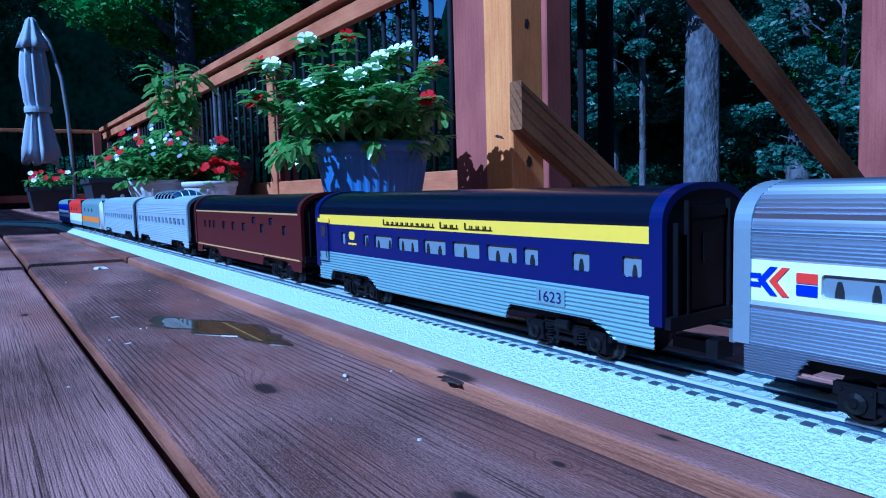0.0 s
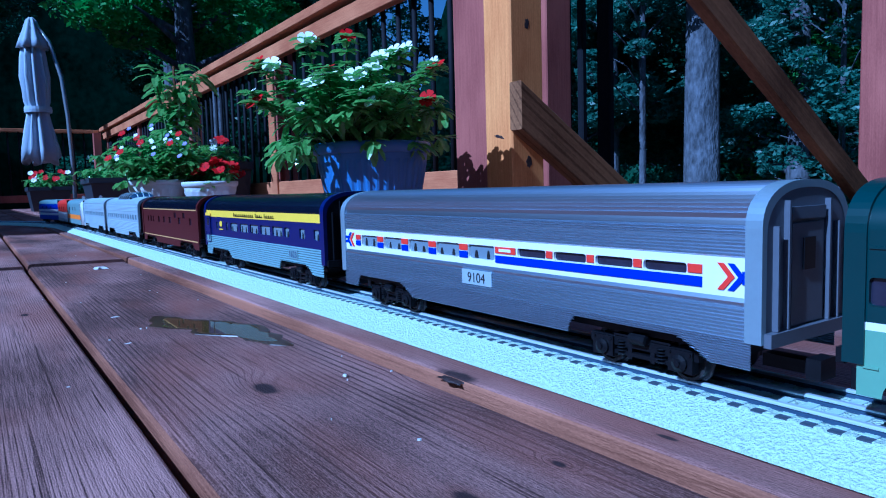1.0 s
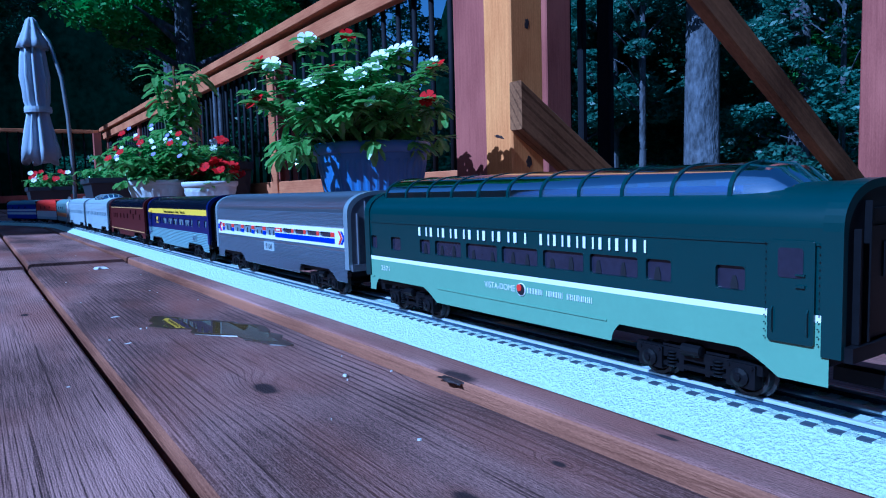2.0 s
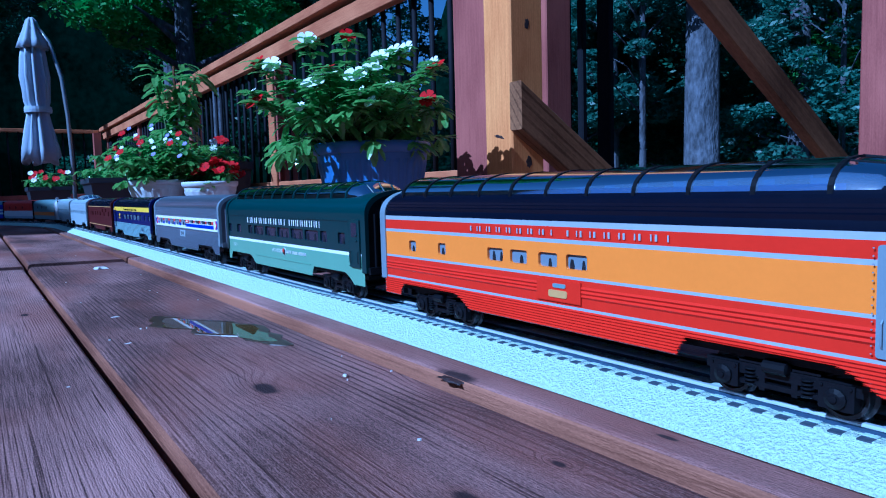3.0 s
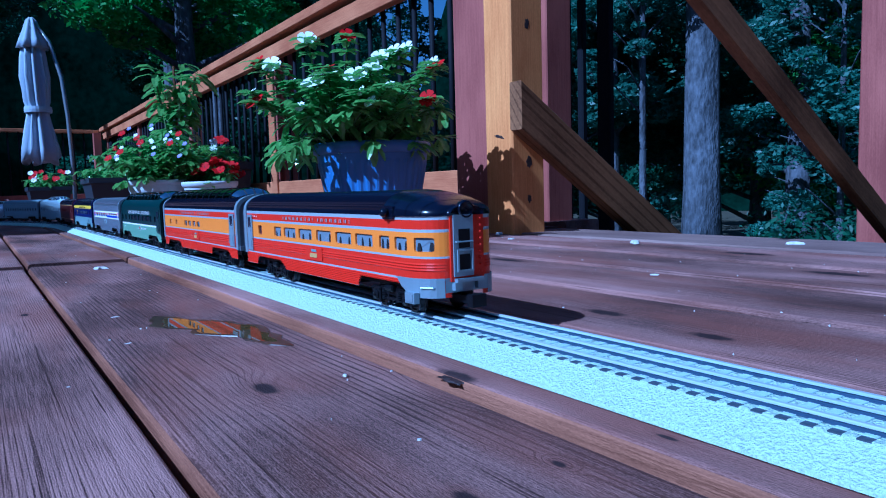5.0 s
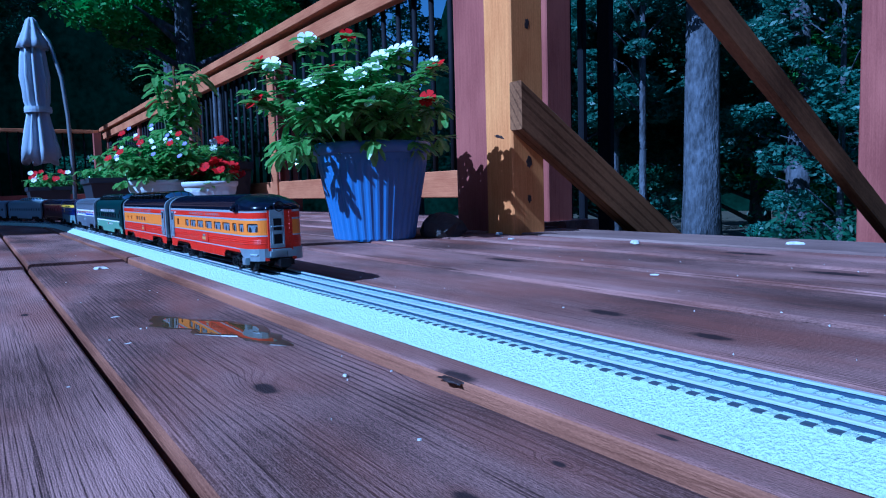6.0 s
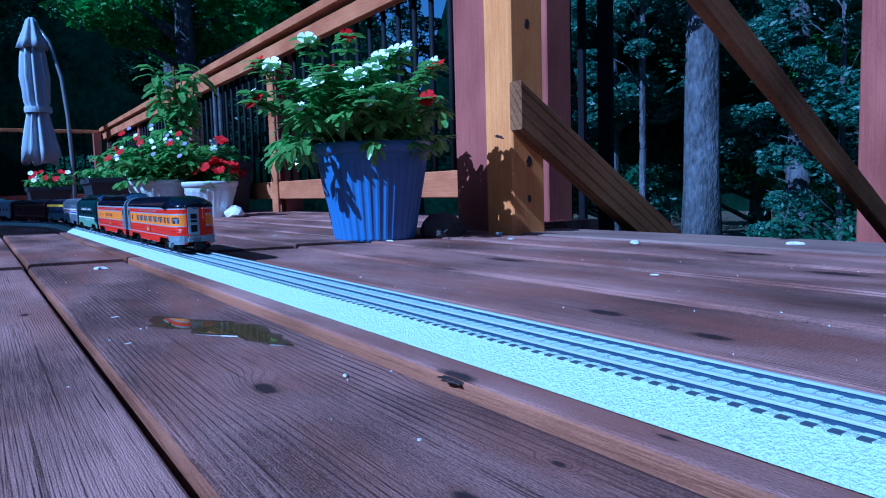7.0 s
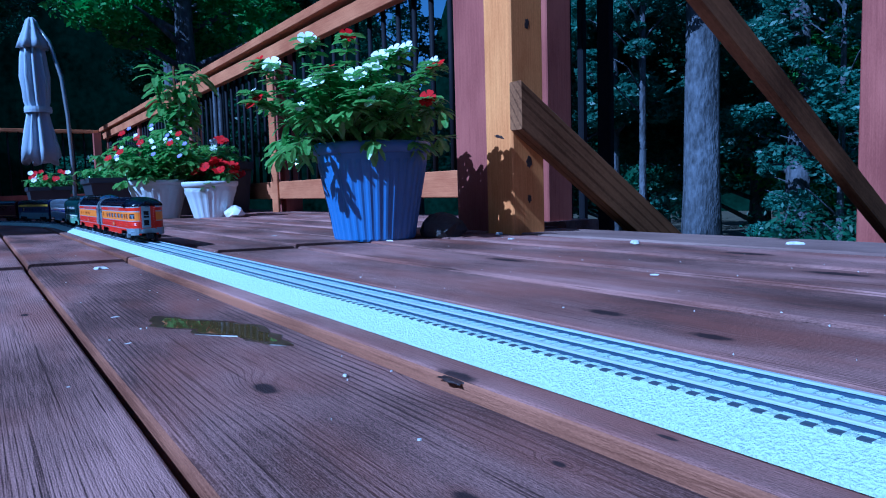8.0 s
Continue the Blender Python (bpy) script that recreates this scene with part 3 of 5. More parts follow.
def letter_shapes(car, count, gaps, x0, x1, z0, z1, mat, y=-HW - 0.0007, width=0.72, stroke=0.22, thin=0.10, script=False):
    """A painted company name as plain bars, a thick and a thin one to each place, on a base line where it is written in script."""
    b, step = Build(), (x1 - x0) / count
    z0, z1 = z0 - RT, z1 - RT
    h = z1 - z0
    first = True
    for i in range(count):
        if i in gaps:
            first = True
            continue
        a, w, s = x0 + i * step, step * width, step * stroke
        low = z0 + h * 0.62 if script else z1
        b.box(a, a + s, y, y + 0.0003, z0 + h * thin, z1 if first else low)
        b.box(a + w - s * 0.6, a + w, y, y + 0.0003, z0 + h * thin, low)
        if script:
            b.box(a, a + step, y, y + 0.0003, z0, z0 + h * thin)
        first = False
    return tagged(part("name_marking", b, mat, car, "row of plain painted bars"), kind="stuff")


def make_truck():
    """A four-wheel truck: side frames with journals, springs and tank; two wheelsets."""
    b = Build()
    for sg in (-1, 1):
        y0, y1 = sorted((sg * 0.0205, sg * 0.0240))
        b.box(-0.0285, 0.0285, y0, y1, 0.0098, 0.0140)
        b.box(-0.020, 0.020, y0, y1, 0.0060, 0.0078)
        for x in (-0.0205, 0.0205):
            b.box(x - 0.0058, x + 0.0058, min(y0, sg * 0.0252), max(y1, sg * 0.0252), 0.0045, 0.0135)
            b.lathe([(0.0036, sg * 0.0250), (0.0036, sg * 0.0262), (0.0020, sg * 0.0268)], 12, (x, 0, 0.0085), axis="y")
            b.lathe([(0.0012, sg * 0.0262), (0.0012, sg * 0.0275)], 8, (x, 0, 0.0085), axis="y")
            for dx in (-0.0047, 0.0047):
                b.lathe([(0.0006, sg * 0.0250), (0.0006, sg * 0.0258)], 6, (x + dx, 0, 0.0125), axis="y")
        for x in (-0.0105, 0.0105):
            for k in range(5):
                b.lathe([(0.0020, 0.0062 + k * 0.0014), (0.0025, 0.0066 + k * 0.0014), (0.0020, 0.0070 + k * 0.0014)], 8, (x, sg * 0.0236, 0))
        for x in (-0.006, 0.006):
            b.box(x - 0.0011, x + 0.0011, y0, max(y1, sg * 0.0247) if sg > 0 else y1, 0.0050, 0.0130)
        b.lathe([(0.0015, -0.0046), (0.0026, -0.0042), (0.0026, 0.0042), (0.0015, 0.0046)], 10, (0, sg * 0.0252, 0.0148), axis="x")
        b.box(-0.0150, -0.0052, y0, y1, 0.0143, 0.0152)
        b.box(0.0052, 0.0150, y0, y1, 0.0143, 0.0152)
    b.box(-0.008, 0.008, -0.0204, 0.0204, 0.0075, 0.0125)
    return b.mesh("truck", DARK)


def make_wheels():
    b = Build()
    for sg in (-1, 1):
        b.lathe([(0.0020, sg * 0.0150), (0.0098, sg * 0.0150), (0.0098, sg * 0.0160), (0.0085, sg * 0.0164), (0.0083, sg * 0.0196),
                 (0.0070, sg * 0.0197), (0.0064, sg * 0.0188), (0.0020, sg * 0.0190)], 20, axis="y")
        for k in range(5):
            a = k * 1.2566
            b.lathe([(0.0007, sg * 0.0188), (0.0007, sg * 0.0194)], 6, (0.0042 * math.cos(a), 0, 0.0042 * math.sin(a)), axis="y")
    b.lathe([(0.0013, -0.0205), (0.0013, 0.0205)], 8, axis="y")
    return b.mesh("wheelset", WHEEL)


TRUCK_MESH, WHEEL_MESH = make_truck(), make_wheels()
CARS, WHEELS = [], []


def chassis(car, trucks=(-TRUCK_X, TRUCK_X), length=0.30, mid=0.0):
    for x in trucks:
        t = part("truck", TRUCK_MESH, None, car, "black moulded plastic truck", at=(x, 0, 0))
        for dx in (-0.0205, 0.0205):
            w = part("wheelset", WHEEL_MESH, None, t, at=(dx, 0, 0.0085))
            WHEELS.append((w, dx))
    b = Build().box(mid - length / 2, mid + length / 2, -0.024, 0.024, 0.0165, 0.0195)
    b.box(-0.045, 0.045, -0.016, 0.016, 0.0115, 0.0164)
    b.box(-0.015, 0.030, -0.022, -0.0165, 0.0125, 0.0164)
    part("underframe", b, DARK, car)
    for sg in (-1, 1):
        b = Build().box(*sorted((mid + sg * (length / 2 - 0.005), mid + sg * (length / 2 + 0.0150))), -0.0035, 0.0035, 0.0085, 0.0135)
        b.box(*sorted((mid + sg * (length / 2 + 0.0130), mid + sg * (length / 2 + 0.0185))), -0.0055, 0.0055, 0.0070, 0.0150)
        part("coupler", b, DARK, car)


def side_door(car, x0, x1, z0, z1, mat, glass=DIMPANE, rivets=True):
    """A vestibule door with its window, grab irons and rivets."""
    y = -HW - 0.0008
    d = plate(car, "door", x0, x1, z0, z1, mat, y - 0.0004, 0.0008, r=0.001)
    xm, w = (x0 + x1) / 2, x1 - x0
    pts = rounded(xm - w * 0.27, xm + w * 0.27, z1 - RT - (z1 - z0) * 0.36, z1 - RT - (z1 - z0) * 0.07, 0.0012)
    part("pane", Build().sweep([[(a, y - 0.0006, c) for a, c in pts], [(a, y, c) for a, c in pts]]), glass, d, "dark door window")
    b = Build()
    b.tube([(x0 + w * 0.12, y - 0.0004, z0 - RT + 0.003), (x0 + w * 0.12, y - 0.0014, z0 - RT + 0.004), (x0 + w * 0.12, y - 0.0014, z0 - RT + 0.011), (x0 + w * 0.12, y - 0.0004, z0 - RT + 0.012)], 0.0003, 5)
    b.tube([(x1 - w * 0.12, y - 0.0004, z0 - RT + 0.003), (x1 - w * 0.12, y - 0.0014, z0 - RT + 0.004), (x1 - w * 0.12, y - 0.0014, z0 - RT + 0.011), (x1 - w * 0.12, y - 0.0004, z0 - RT + 0.012)], 0.0003, 5)
    zm = z0 - RT + (z1 - z0) * 0.55
    b.box(x0 + w * 0.62, x0 + w * 0.82, y - 0.0012, y - 0.0003, zm, zm + 0.0009)
    b.box(x0 + w * 0.62, x0 + w * 0.82, y - 0.0012, y - 0.0003, zm + 0.004, zm + 0.0046)
    part("grab_iron", b, mat, d)
    b = Build()
    for k in range(14):
        zz = z0 - RT + 0.001 + (z1 - z0 - 0.002) * k / 13
        for xx in (x0 - 0.0012, x1 + 0.0012):
            b.lathe([(0.0003, y - 0.0004), (0.0002, y + 0.0001)], 5, (xx, 0, zz), axis="y")
    part("rivets", b, mat, d)


def coach(name, label, at, bands, mats, windows, roof_mat, end_mat, frame_mat, ribs_roof=True, x0=-0.163, x1=0.163, rear=False, taper=no_taper,
          pane=PANE, sill=0.041, door_end=True, hole_mat=None, frame_w=0.0065):
    car = thing(name, label, "toy train car", "cars of the toy train", at=(*along(-at)[0].xy, RT))
    CARS.append((car, at))
    holes = [w[:4] for w in windows]
    for sg in (-1, 1):
        part("side_wall", side(sg, bands, x0, x1, holes if sg < 0 else [], taper, rear), mats, car)
    part("roof", roof(x0, 0.108 if rear else x1, taper, ribs_roof), roof_mat, car, smooth=not ribs_roof)
    zb = sill - RT
    for sg in ((-1,) if rear else (-1, 1)):
        x = x0 if sg < 0 else x1
        part("end_frame", arch_frame(*sorted((x - sg * frame_w * 0.35, x + sg * frame_w * 0.65)), zb), frame_mat, car)
        w = part("end_wall", end_wall(x + sg * frame_w * 0.60, zb, sg), end_mat, car, fix=True)
        xd = x + sg * (frame_w * 0.60 + 0.0002)
        end_trim(w, x + sg * frame_w * 0.60, zb, sg, end_mat)
        d = part("end_door", Build().box(*sorted((xd, xd + sg * 0.0008)), -0.0125, 0.0098, zb + 0.005, 0.0835 - RT), end_mat, w)
        part("end_pane", Build().box(*sorted((xd + sg * 0.0008, xd + sg * 0.0014)), -0.005, 0.003, 0.066 - RT, 0.078 - RT), DARK, w)
    for i, wn_ in enumerate(windows):
        wx0, wx1, z0, z1, figs = wn_[:5]
        mid = (z0 + z1) / 2
        k = next((m for z, m, r in bands if z > mid), 0)
        window(car, wx0, wx1, z0, z1, hole_mat or mats[k], wn_[5] if len(wn_) > 5 else pane, figs, i + int(at * 1000), taper)
    part("floor", Build().box(x0 + 0.004, x1 - (0.02 if rear else 0.004), -HW + 0.004, HW - 0.004, 0.0205, 0.0215), DARK, car)
    chassis(car, length=x1 - x0 - 0.012, mid=(x0 + x1) / 2)
    return car


def dome(car, x0, x1, base_mat, rib_mat, panes, zb=0.0860, zg=0.0935, zt=0.1070):
    """A long glass dome: fairing, ribs and curved panes."""
    def arc(k, n=10, w=0.0225):
        return [(-w * math.cos(math.pi * i / n) * k, (zg - RT) + (zt - zg) * max(0.0, math.sin(math.pi * i / n)) ** 0.8 * k) for i in range(n + 1)]
    b = Build()
    low = [(-0.0262, zb - RT), (-0.0232, zg - RT), (0.0232, zg - RT), (0.0262, zb - RT)]
    b.sweep([[(x0 - 0.010, y * 0.9, min(z, zb - RT)) for y, z in low], [(x0 - 0.002, y, z) for y, z in low], [(x1 + 0.010, y, z) for y, z in low], [(x1 + 0.032, y * 0.9, zb - RT + 0.001) for y, z in low]])
    base = part("dome_fairing", b, base_mat, car, fix=True)
    part("dome_floor", Build().box(x0 + 0.003, x1 + 0.004, -0.0205, 0.0205, zg - RT, zg - RT + 0.0042), POTBLUE, base)
    seats = max(4, int((x1 - x0) / 0.018))
    for k in range(seats):
        xs = x0 + 0.006 + (x1 - x0 - 0.012) * k / (seats - 1)
        part("dome_seat", Build().box(xs - 0.0030, xs + 0.0030, -0.0180, 0.0180, zg - RT + 0.0042, zg - RT + 0.0062).box(xs - 0.0030, xs - 0.0018, -0.0180, 0.0180, zg - RT + 0.0062, zg - RT + 0.0088), PALEBLUE, base)
    step = (x1 - x0) / panes
    rib_b = Build()
    outer, inn = arc(1.03, 16), arc(0.95, 16)
    rib_b.sweep([[(-0.0009, *p) for p in outer], [(0.0009, *p) for p in outer]], 0, False)
    for e in (-0.0009, 0.0009):
        for i in range(len(outer) - 1):
            rib_b.quad((e, *outer[i]), (e, *outer[i + 1]), (e, *inn[i + 1]), (e, *inn[i]))
    rib_me = rib_b.mesh("dome_rib", rib_mat)
    pane_b = Build()
    o = arc(1.0, 20)
    pane_b.sweep([[(0.0004, *p) for p in o], [(step - 0.0004, *p) for p in o]], 0, False)
    pane_me = pane_b.mesh("dome_pane", GLASS, True)
    for k in range(panes + 1):
        part("dome_rib", rib_me, None, base, at=(x0 + k * step, 0, 0))
    for k in range(panes):
        part("dome_pane", pane_me, None, base, at=(x0 + k * step, 0, 0))
    for e, d in ((x0, -0.010), (x1, 0.024)):
        pts = arc(1.0)
        flat = [(y * 0.8, (zg - RT) + (z - zg + RT) * 0.10) for y, z in pts]
        b = Build().sweep([[(e, *p) for p in pts], [(e + d * 0.55, y * 0.95, (zg - RT) + (z - zg + RT) * 0.85) for y, z in pts], [(e + d, *p) for p in flat]], 0, False)
        part("dome_end_pane", b, GLASS, base, smooth=True)
        for yy in (-0.011, 0.0, 0.011):
            f = math.sqrt(max(0, 1 - (yy / 0.0225) ** 2))
            b = Build().tube([(e, yy, zg - RT + (zt - zg) * f), (e + d * 0.55, yy * 0.95, zg - RT + (zt - zg) * f * 0.86), (e + d, yy * 0.8, zg - RT + (zt - zg) * f * 0.12)], 0.0006, 6)
            part("dome_post", b, rib_mat, base)


# blue, yellow and silver coach
WZ = (0.0602, 0.0692)
w = [(a, b, *WZ, f) for a, b, f in ((-0.1236, -0.1169, 0), (-0.0883, -0.0807, 1), (-0.0725, -0.0485, 2), (-0.0411, -0.0157, 2), (-0.0099, 0.0140, 2), (0.0208, 0.0465, 1),
                                    (0.0525, 0.0776, 2), (0.0823, 0.0936, 1), (0.1162, 0.1274, 1), (0.1458, 0.1565, 1))]
co = coach("streamlined_coach", "navy toy coach with yellow band and ribbed silver skirt", -0.340, [(0.0531, 1, 11), (0.0746, 0, 0), (0.0818, 2, 0), (0.0832, 3, 0)],
           [NAVY, PALEBLUE, YELLOW, BLACK], w, BLACK, DARK, NAVY, ribs_roof=False, hole_mat=NAVY)
letter_shapes(co, 19, {10, 14}, -0.0583, 0.0583, 0.0764, 0.0802, BLACK, stroke=0.14, thin=0.13, width=0.80, script=True)
plate(co, "number_plate_panel", 0.0928, 0.1122, 0.0422, 0.0504, PALEBLUE, -HW - 0.0010, 0.0006)
words(co, "1623", 0.0950, 0.1100, 0.0436, 0.0489, NAVY, -HW - 0.0012)
plate(co, "emblem", -0.1100, -0.1010, 0.0640, 0.0700, YELLOW, r=0.0028, label="plain yellow round emblem")
plate(co, "emblem_bar", -0.1115, -0.0985, 0.0605, 0.0617, YELLOW)
side_door(co, -0.1600, -0.1450, 0.0450, 0.0755, NAVY)
plate(co, "kick_panel", -0.1600, -0.1450, 0.0460, 0.0530, PALEBLUE, -HW - 0.0014)
plate(co, "door_arch", -0.1625, -0.1425, 0.0757, 0.0790, YELLOW, -HW - 0.0012)

# ribbed aluminium coach with red, white and blue band
A1 = [(-0.1360 + 0.0318 * k, -0.1125 + 0.0318 * k, 0.0605, 0.0684, 2) for k in range(5)]
A2 = [(0.0330 + 0.0264 * k, 0.0540 + 0.0264 * k, 0.0640, 0.0684, 0, DIMPANE) for k in range(4)]
am = coach("aluminium_coach", "ribbed aluminium toy coach with red white and blue band", 0.025,
           [(0.0417, 0, 11), (0.0540, 0, 9), (0.0571, 0, 1), (0.0717, 1, 0), (0.0784, 0, 5), (0.0800, 0, 1), (0.0835, 0, 3)], [ALUMINIUM, WHITE], A1 + A2, ALUMINIUM, GREYEND, TRIM, hole_mat=WHITE, x0=-0.1625, x1=0.1600)
for k in range(5):
    x = -0.1122 + 0.0318 * k
    if k < 4:
        plate(am, "red_block", x, x + 0.0078, 0.0648, 0.0682, RED)
        plate(am, "blue_block", x, x + 0.0078, 0.0606, 0.0642, BLUE)
plate(am, "red_block", -0.1440, -0.1370, 0.0648, 0.0682, RED), plate(am, "blue_block", -0.1440, -0.1370, 0.0606, 0.0642, BLUE)
plate(am, "red_block", 0.0155, 0.0318, 0.0648, 0.0682, RED)
plate(am, "name_bar", 0.0190, 0.0285, 0.0657, 0.0672, WHITE, -HW - 0.0008)
for k in range(4):
    plate(am, "red_block", 0.0545 + 0.0264 * k, 0.0588 + 0.0264 * k if k < 3 else 0.1400, 0.0648, 0.0682, RED)
plate(am, "blue_stripe", 0.0155, 0.1400, 0.0597, 0.0636, BLUE)
for x, d in ((0.1530, 1), (-0.1530, -1)):
    for sg in (-1, 1):
        zc = 0.0645 - RT
        b = Build()
        for o, m in ((0.0, 0), (0.0042, 1)):
            q = [(x + d * (-0.0065 + o), zc + sg * 0.0050), (x + d * (-0.0040 + o), zc + sg * 0.0050), (x + d * (0.0005 + o), zc), (x + d * (-0.0022 + o), zc)]
            b.sweep([[(a, -HW - 0.0005, c) for a, c in q], [(a, -HW - 0.0001, c) for a, c in q]], m)
        b.box(*sorted((x + d * 0.0035, x + d * 0.0085)), -HW - 0.0005, -HW - 0.0001, *sorted((zc + sg * 0.0007, zc + sg * 0.0024)), 1)
        part("arrow", b, [RED, BLUE], am, "plain red and blue chevron", fix=True)
plate(am, "number_plate_panel", -0.0140, 0.0125, 0.0460, 0.0542, SILVER, -HW - 0.0010, 0.0006)
words(am, "9104", -0.0085, 0.0070, 0.0474, 0.0528, INK, -HW - 0.0012)

# two-tone green dome coach
w = [(a, b, 0.0598, 0.0688, f) for a, b, f in ((-0.1480, -0.1395, 0), (-0.1209, -0.1085, 0), (-0.0855, -0.0738, 1), (-0.0686, -0.0421, 2), (-0.0373, -0.0097, 2), (-0.0060, 0.0217, 2),
                                             (0.0255, 0.0523, 2), (0.0560, 0.0830, 2), (0.0870, 0.0995, 1), (0.1190, 0.1310, 1))]
npc = coach("dome_coach", "two-tone green toy dome coach with white line", 0.3714, [(0.0521, 1, 0), (0.0546, 2, 0), (0.0834, 0, 0)], [PINE, MINT, WHITE], w, PINE, DARK, PINE,
            ribs_roof=False, pane=DIMPANE, x0=-0.1510, x1=0.1605)
letter_shapes(npc, 8, {}, -0.0856, 0.0175, 0.0704, 0.0763, WHITE, width=0.74, stroke=0.17)
letter_shapes(npc, 7, {}, 0.0240, 0.0905, 0.0704, 0.0763, WHITE, width=0.70, stroke=0.17)
words(npc, "VISTA-DOME", -0.0207, 0.0046, 0.0458, 0.0490, WHITE, -HW - 0.0004)
letter_shapes(npc, 19, {5, 11}, 0.0140, 0.0580, 0.0458, 0.0488, WHITE, y=-HW - 0.0004)
words(npc, "2571", -0.1345, -0.1235, 0.0455, 0.0487, WHITE, -HW - 0.0004)
plate(npc, "emblem_disc", 0.0060, 0.0128, 0.0440, 0.0508, WHITE, r=0.0034, label="plain round white emblem")
plate(npc, "emblem_disc", 0.0065, 0.0123, 0.0445, 0.0503, INK, -HW - 0.0008, r=0.0029, label="plain round black emblem")
plate(npc, "emblem_disc", 0.0067, 0.0103, 0.0465, 0.0501, RED, -HW - 0.0011, r=0.0018, label="plain round red emblem")
plate(npc, "skirt_line", -0.149, -0.1445, 0.0400, 0.0407, MINT), plate(npc, "skirt_line", -0.066, 0.066, 0.0395, 0.0402, MINT), plate(npc, "eave_line", -0.148, 0.157, 0.0776, 0.0784, PINE)
side_door(npc, 0.1400, 0.1560, 0.0440, 0.0790, PINE)
dome(npc, -0.1380, 0.120, PINE, PINE, 10)

# orange and red dome coach
DAY = [(0.0418, 1, 8), (0.0431, 2, 0), (0.0475, 1, 0), (0.0530, 1, 3), (0.0558, 1, 0), (0.0572, 2, 0), (0.0724, 0, 0), (0.0743, 2, 0), (0.0802, 1, 0), (0.0828, 2, 0)]
w = [(a, b, 0.0605, 0.0676, f) for a, b, f in ((-0.1322, -0.1240, 1), (-0.0996, -0.0915, 1), (-0.0522, -0.0390, 2), (-0.0333, -0.0203, 1), (-0.0120, 0.0012, 1), (0.0070, 0.0204, 2))]
sp = coach("dome_coach", "orange and red toy dome coach with black ribbed roof", 0.7256, DAY, [ORANGE, DAYRED, STRIPE], w, BLACK, GREYEND, TRIM, pane=PANE)
letter_shapes(sp, 16, {8}, -0.0663, 0.0662, 0.0755, 0.0787, STRIPE, width=0.80, stroke=0.13, thin=0.13)
plate(sp, "emblem_plate", -0.0125, 0.0168, 0.0445, 0.0548, DAYRED, -HW - 0.0009, 0.0006)
plate(sp, "emblem", -0.0040, 0.0085, 0.0465, 0.0500, GOLD, -HW - 0.0013, r=0.0012, label="plain gold emblem"), plate(sp, "emblem_wing", -0.001, 0.0075, 0.0512, 0.0532, PALEBLUE, -HW - 0.0013, r=0.0008)
side_door(sp, 0.1405, 0.1565, 0.0440, 0.0790, TRIM)
dome(sp, -0.1500, 0.122, BLACK, DARK, 10)

# orange and red observation car with a round end
w = [(a, b, 0.0602, 0.0692, *f) for a, b, *f in ((-0.1384, -0.1293, 0, DIMPANE), (-0.0963, -0.0797, 2), (-0.0730, -0.0462, 2), (-0.0395, -0.0123, 2), (-0.0032, 0.0240, 2), (0.0324, 0.0585, 2),
                                             (0.0653, 0.0913, 2), (0.1005, 0.1145, 2), (0.1212, 0.1362, 2), (0.1428, 0.1560, 2))]
ob = coach("observation_car", "orange and red toy observation car with rounded black-roofed end", 1.094, DAY, [ORANGE, DAYRED, STRIPE], w, BLACK, GREYEND, TRIM, x0=-0.173, x1=0.160, rear=True, taper=obs_taper)
extra = [0.1597 - 0.033 * (1 - math.sin(k * 0.1745)) for k in range(10)] + [0.114, 0.120]
rr = roof(0.108, 0.1615, obs_taper, False, 0.0011, extra)
rr.f.append(tuple(range(25))), rr.m.append(0)
part("rear_roof", rr, BLACK, ob, "glossy black rounded roof end", smooth=True)
for k in (0.120, 0.136, 0.149):
    part("roof_seam", roof(k, k + 0.0007, obs_taper, False, 0.0014), BLACK, ob)
part("lamp_housing", Build().sweep([[(a, -HW - 0.0016, c) for a, c in rounded(0.1085, 0.1225, 0.0805 - RT, 0.0890 - RT, 0.0012)], [(a, -HW + 0.005, c) for a, c in rounded(0.1075, 0.1235, 0.0800 - RT, 0.0905 - RT, 0.0012)]]), BLACK, ob, "glossy black lamp housing", fix=True)
part("marker_lamp", Build().lathe([(0.0030, 0.0), (0.0030, 0.0030), (0.0022, 0.0048), (0.0006, 0.0055)], 14, axis="y", mat=0), BLACK, ob, "round black marker lamp", smooth=True, at=pose(0.1150, -HW - 0.0014, 0.0848 - RT, 0, 0, 180))
letter_shapes(ob, 16, {8}, -0.0722, 0.0595, 0.0755, 0.0787, STRIPE, width=0.80, stroke=0.13, thin=0.13)
words(ob, "PARLOR", -0.1500, -0.1390, 0.0766, 0.0784, WHITE)
plate(ob, "emblem_plate", -0.0231, 0.0080, 0.0442, 0.0548, DAYRED, -HW - 0.0009, 0.0006)
plate(ob, "emblem", -0.0150, -0.0010, 0.0465, 0.0500, GOLD, -HW - 0.0013, r=0.0012, label="plain gold emblem"), plate(ob, "emblem_wing", -0.012, -0.002, 0.0512, 0.0532, PALEBLUE, -HW - 0.0013, r=0.0008)
side_door(ob, -0.1680, -0.1540, 0.0440, 0.0790, TRIM)
YR = HW * obs_taper(0.160)[0]
b = Build().box(0.1590, 0.1610, -YR - 0.001, YR + 0.001, 0.041 - RT, 0.084 - RT)
rear_wall = part("rear_wall", b, DAYRED, ob)
d = part("rear_door", Build().box(0.1611, 0.1622, -0.0112, 0.0040, 0.044 - RT, 0.083 - RT), TRIM, ob, "pale silver rear door")
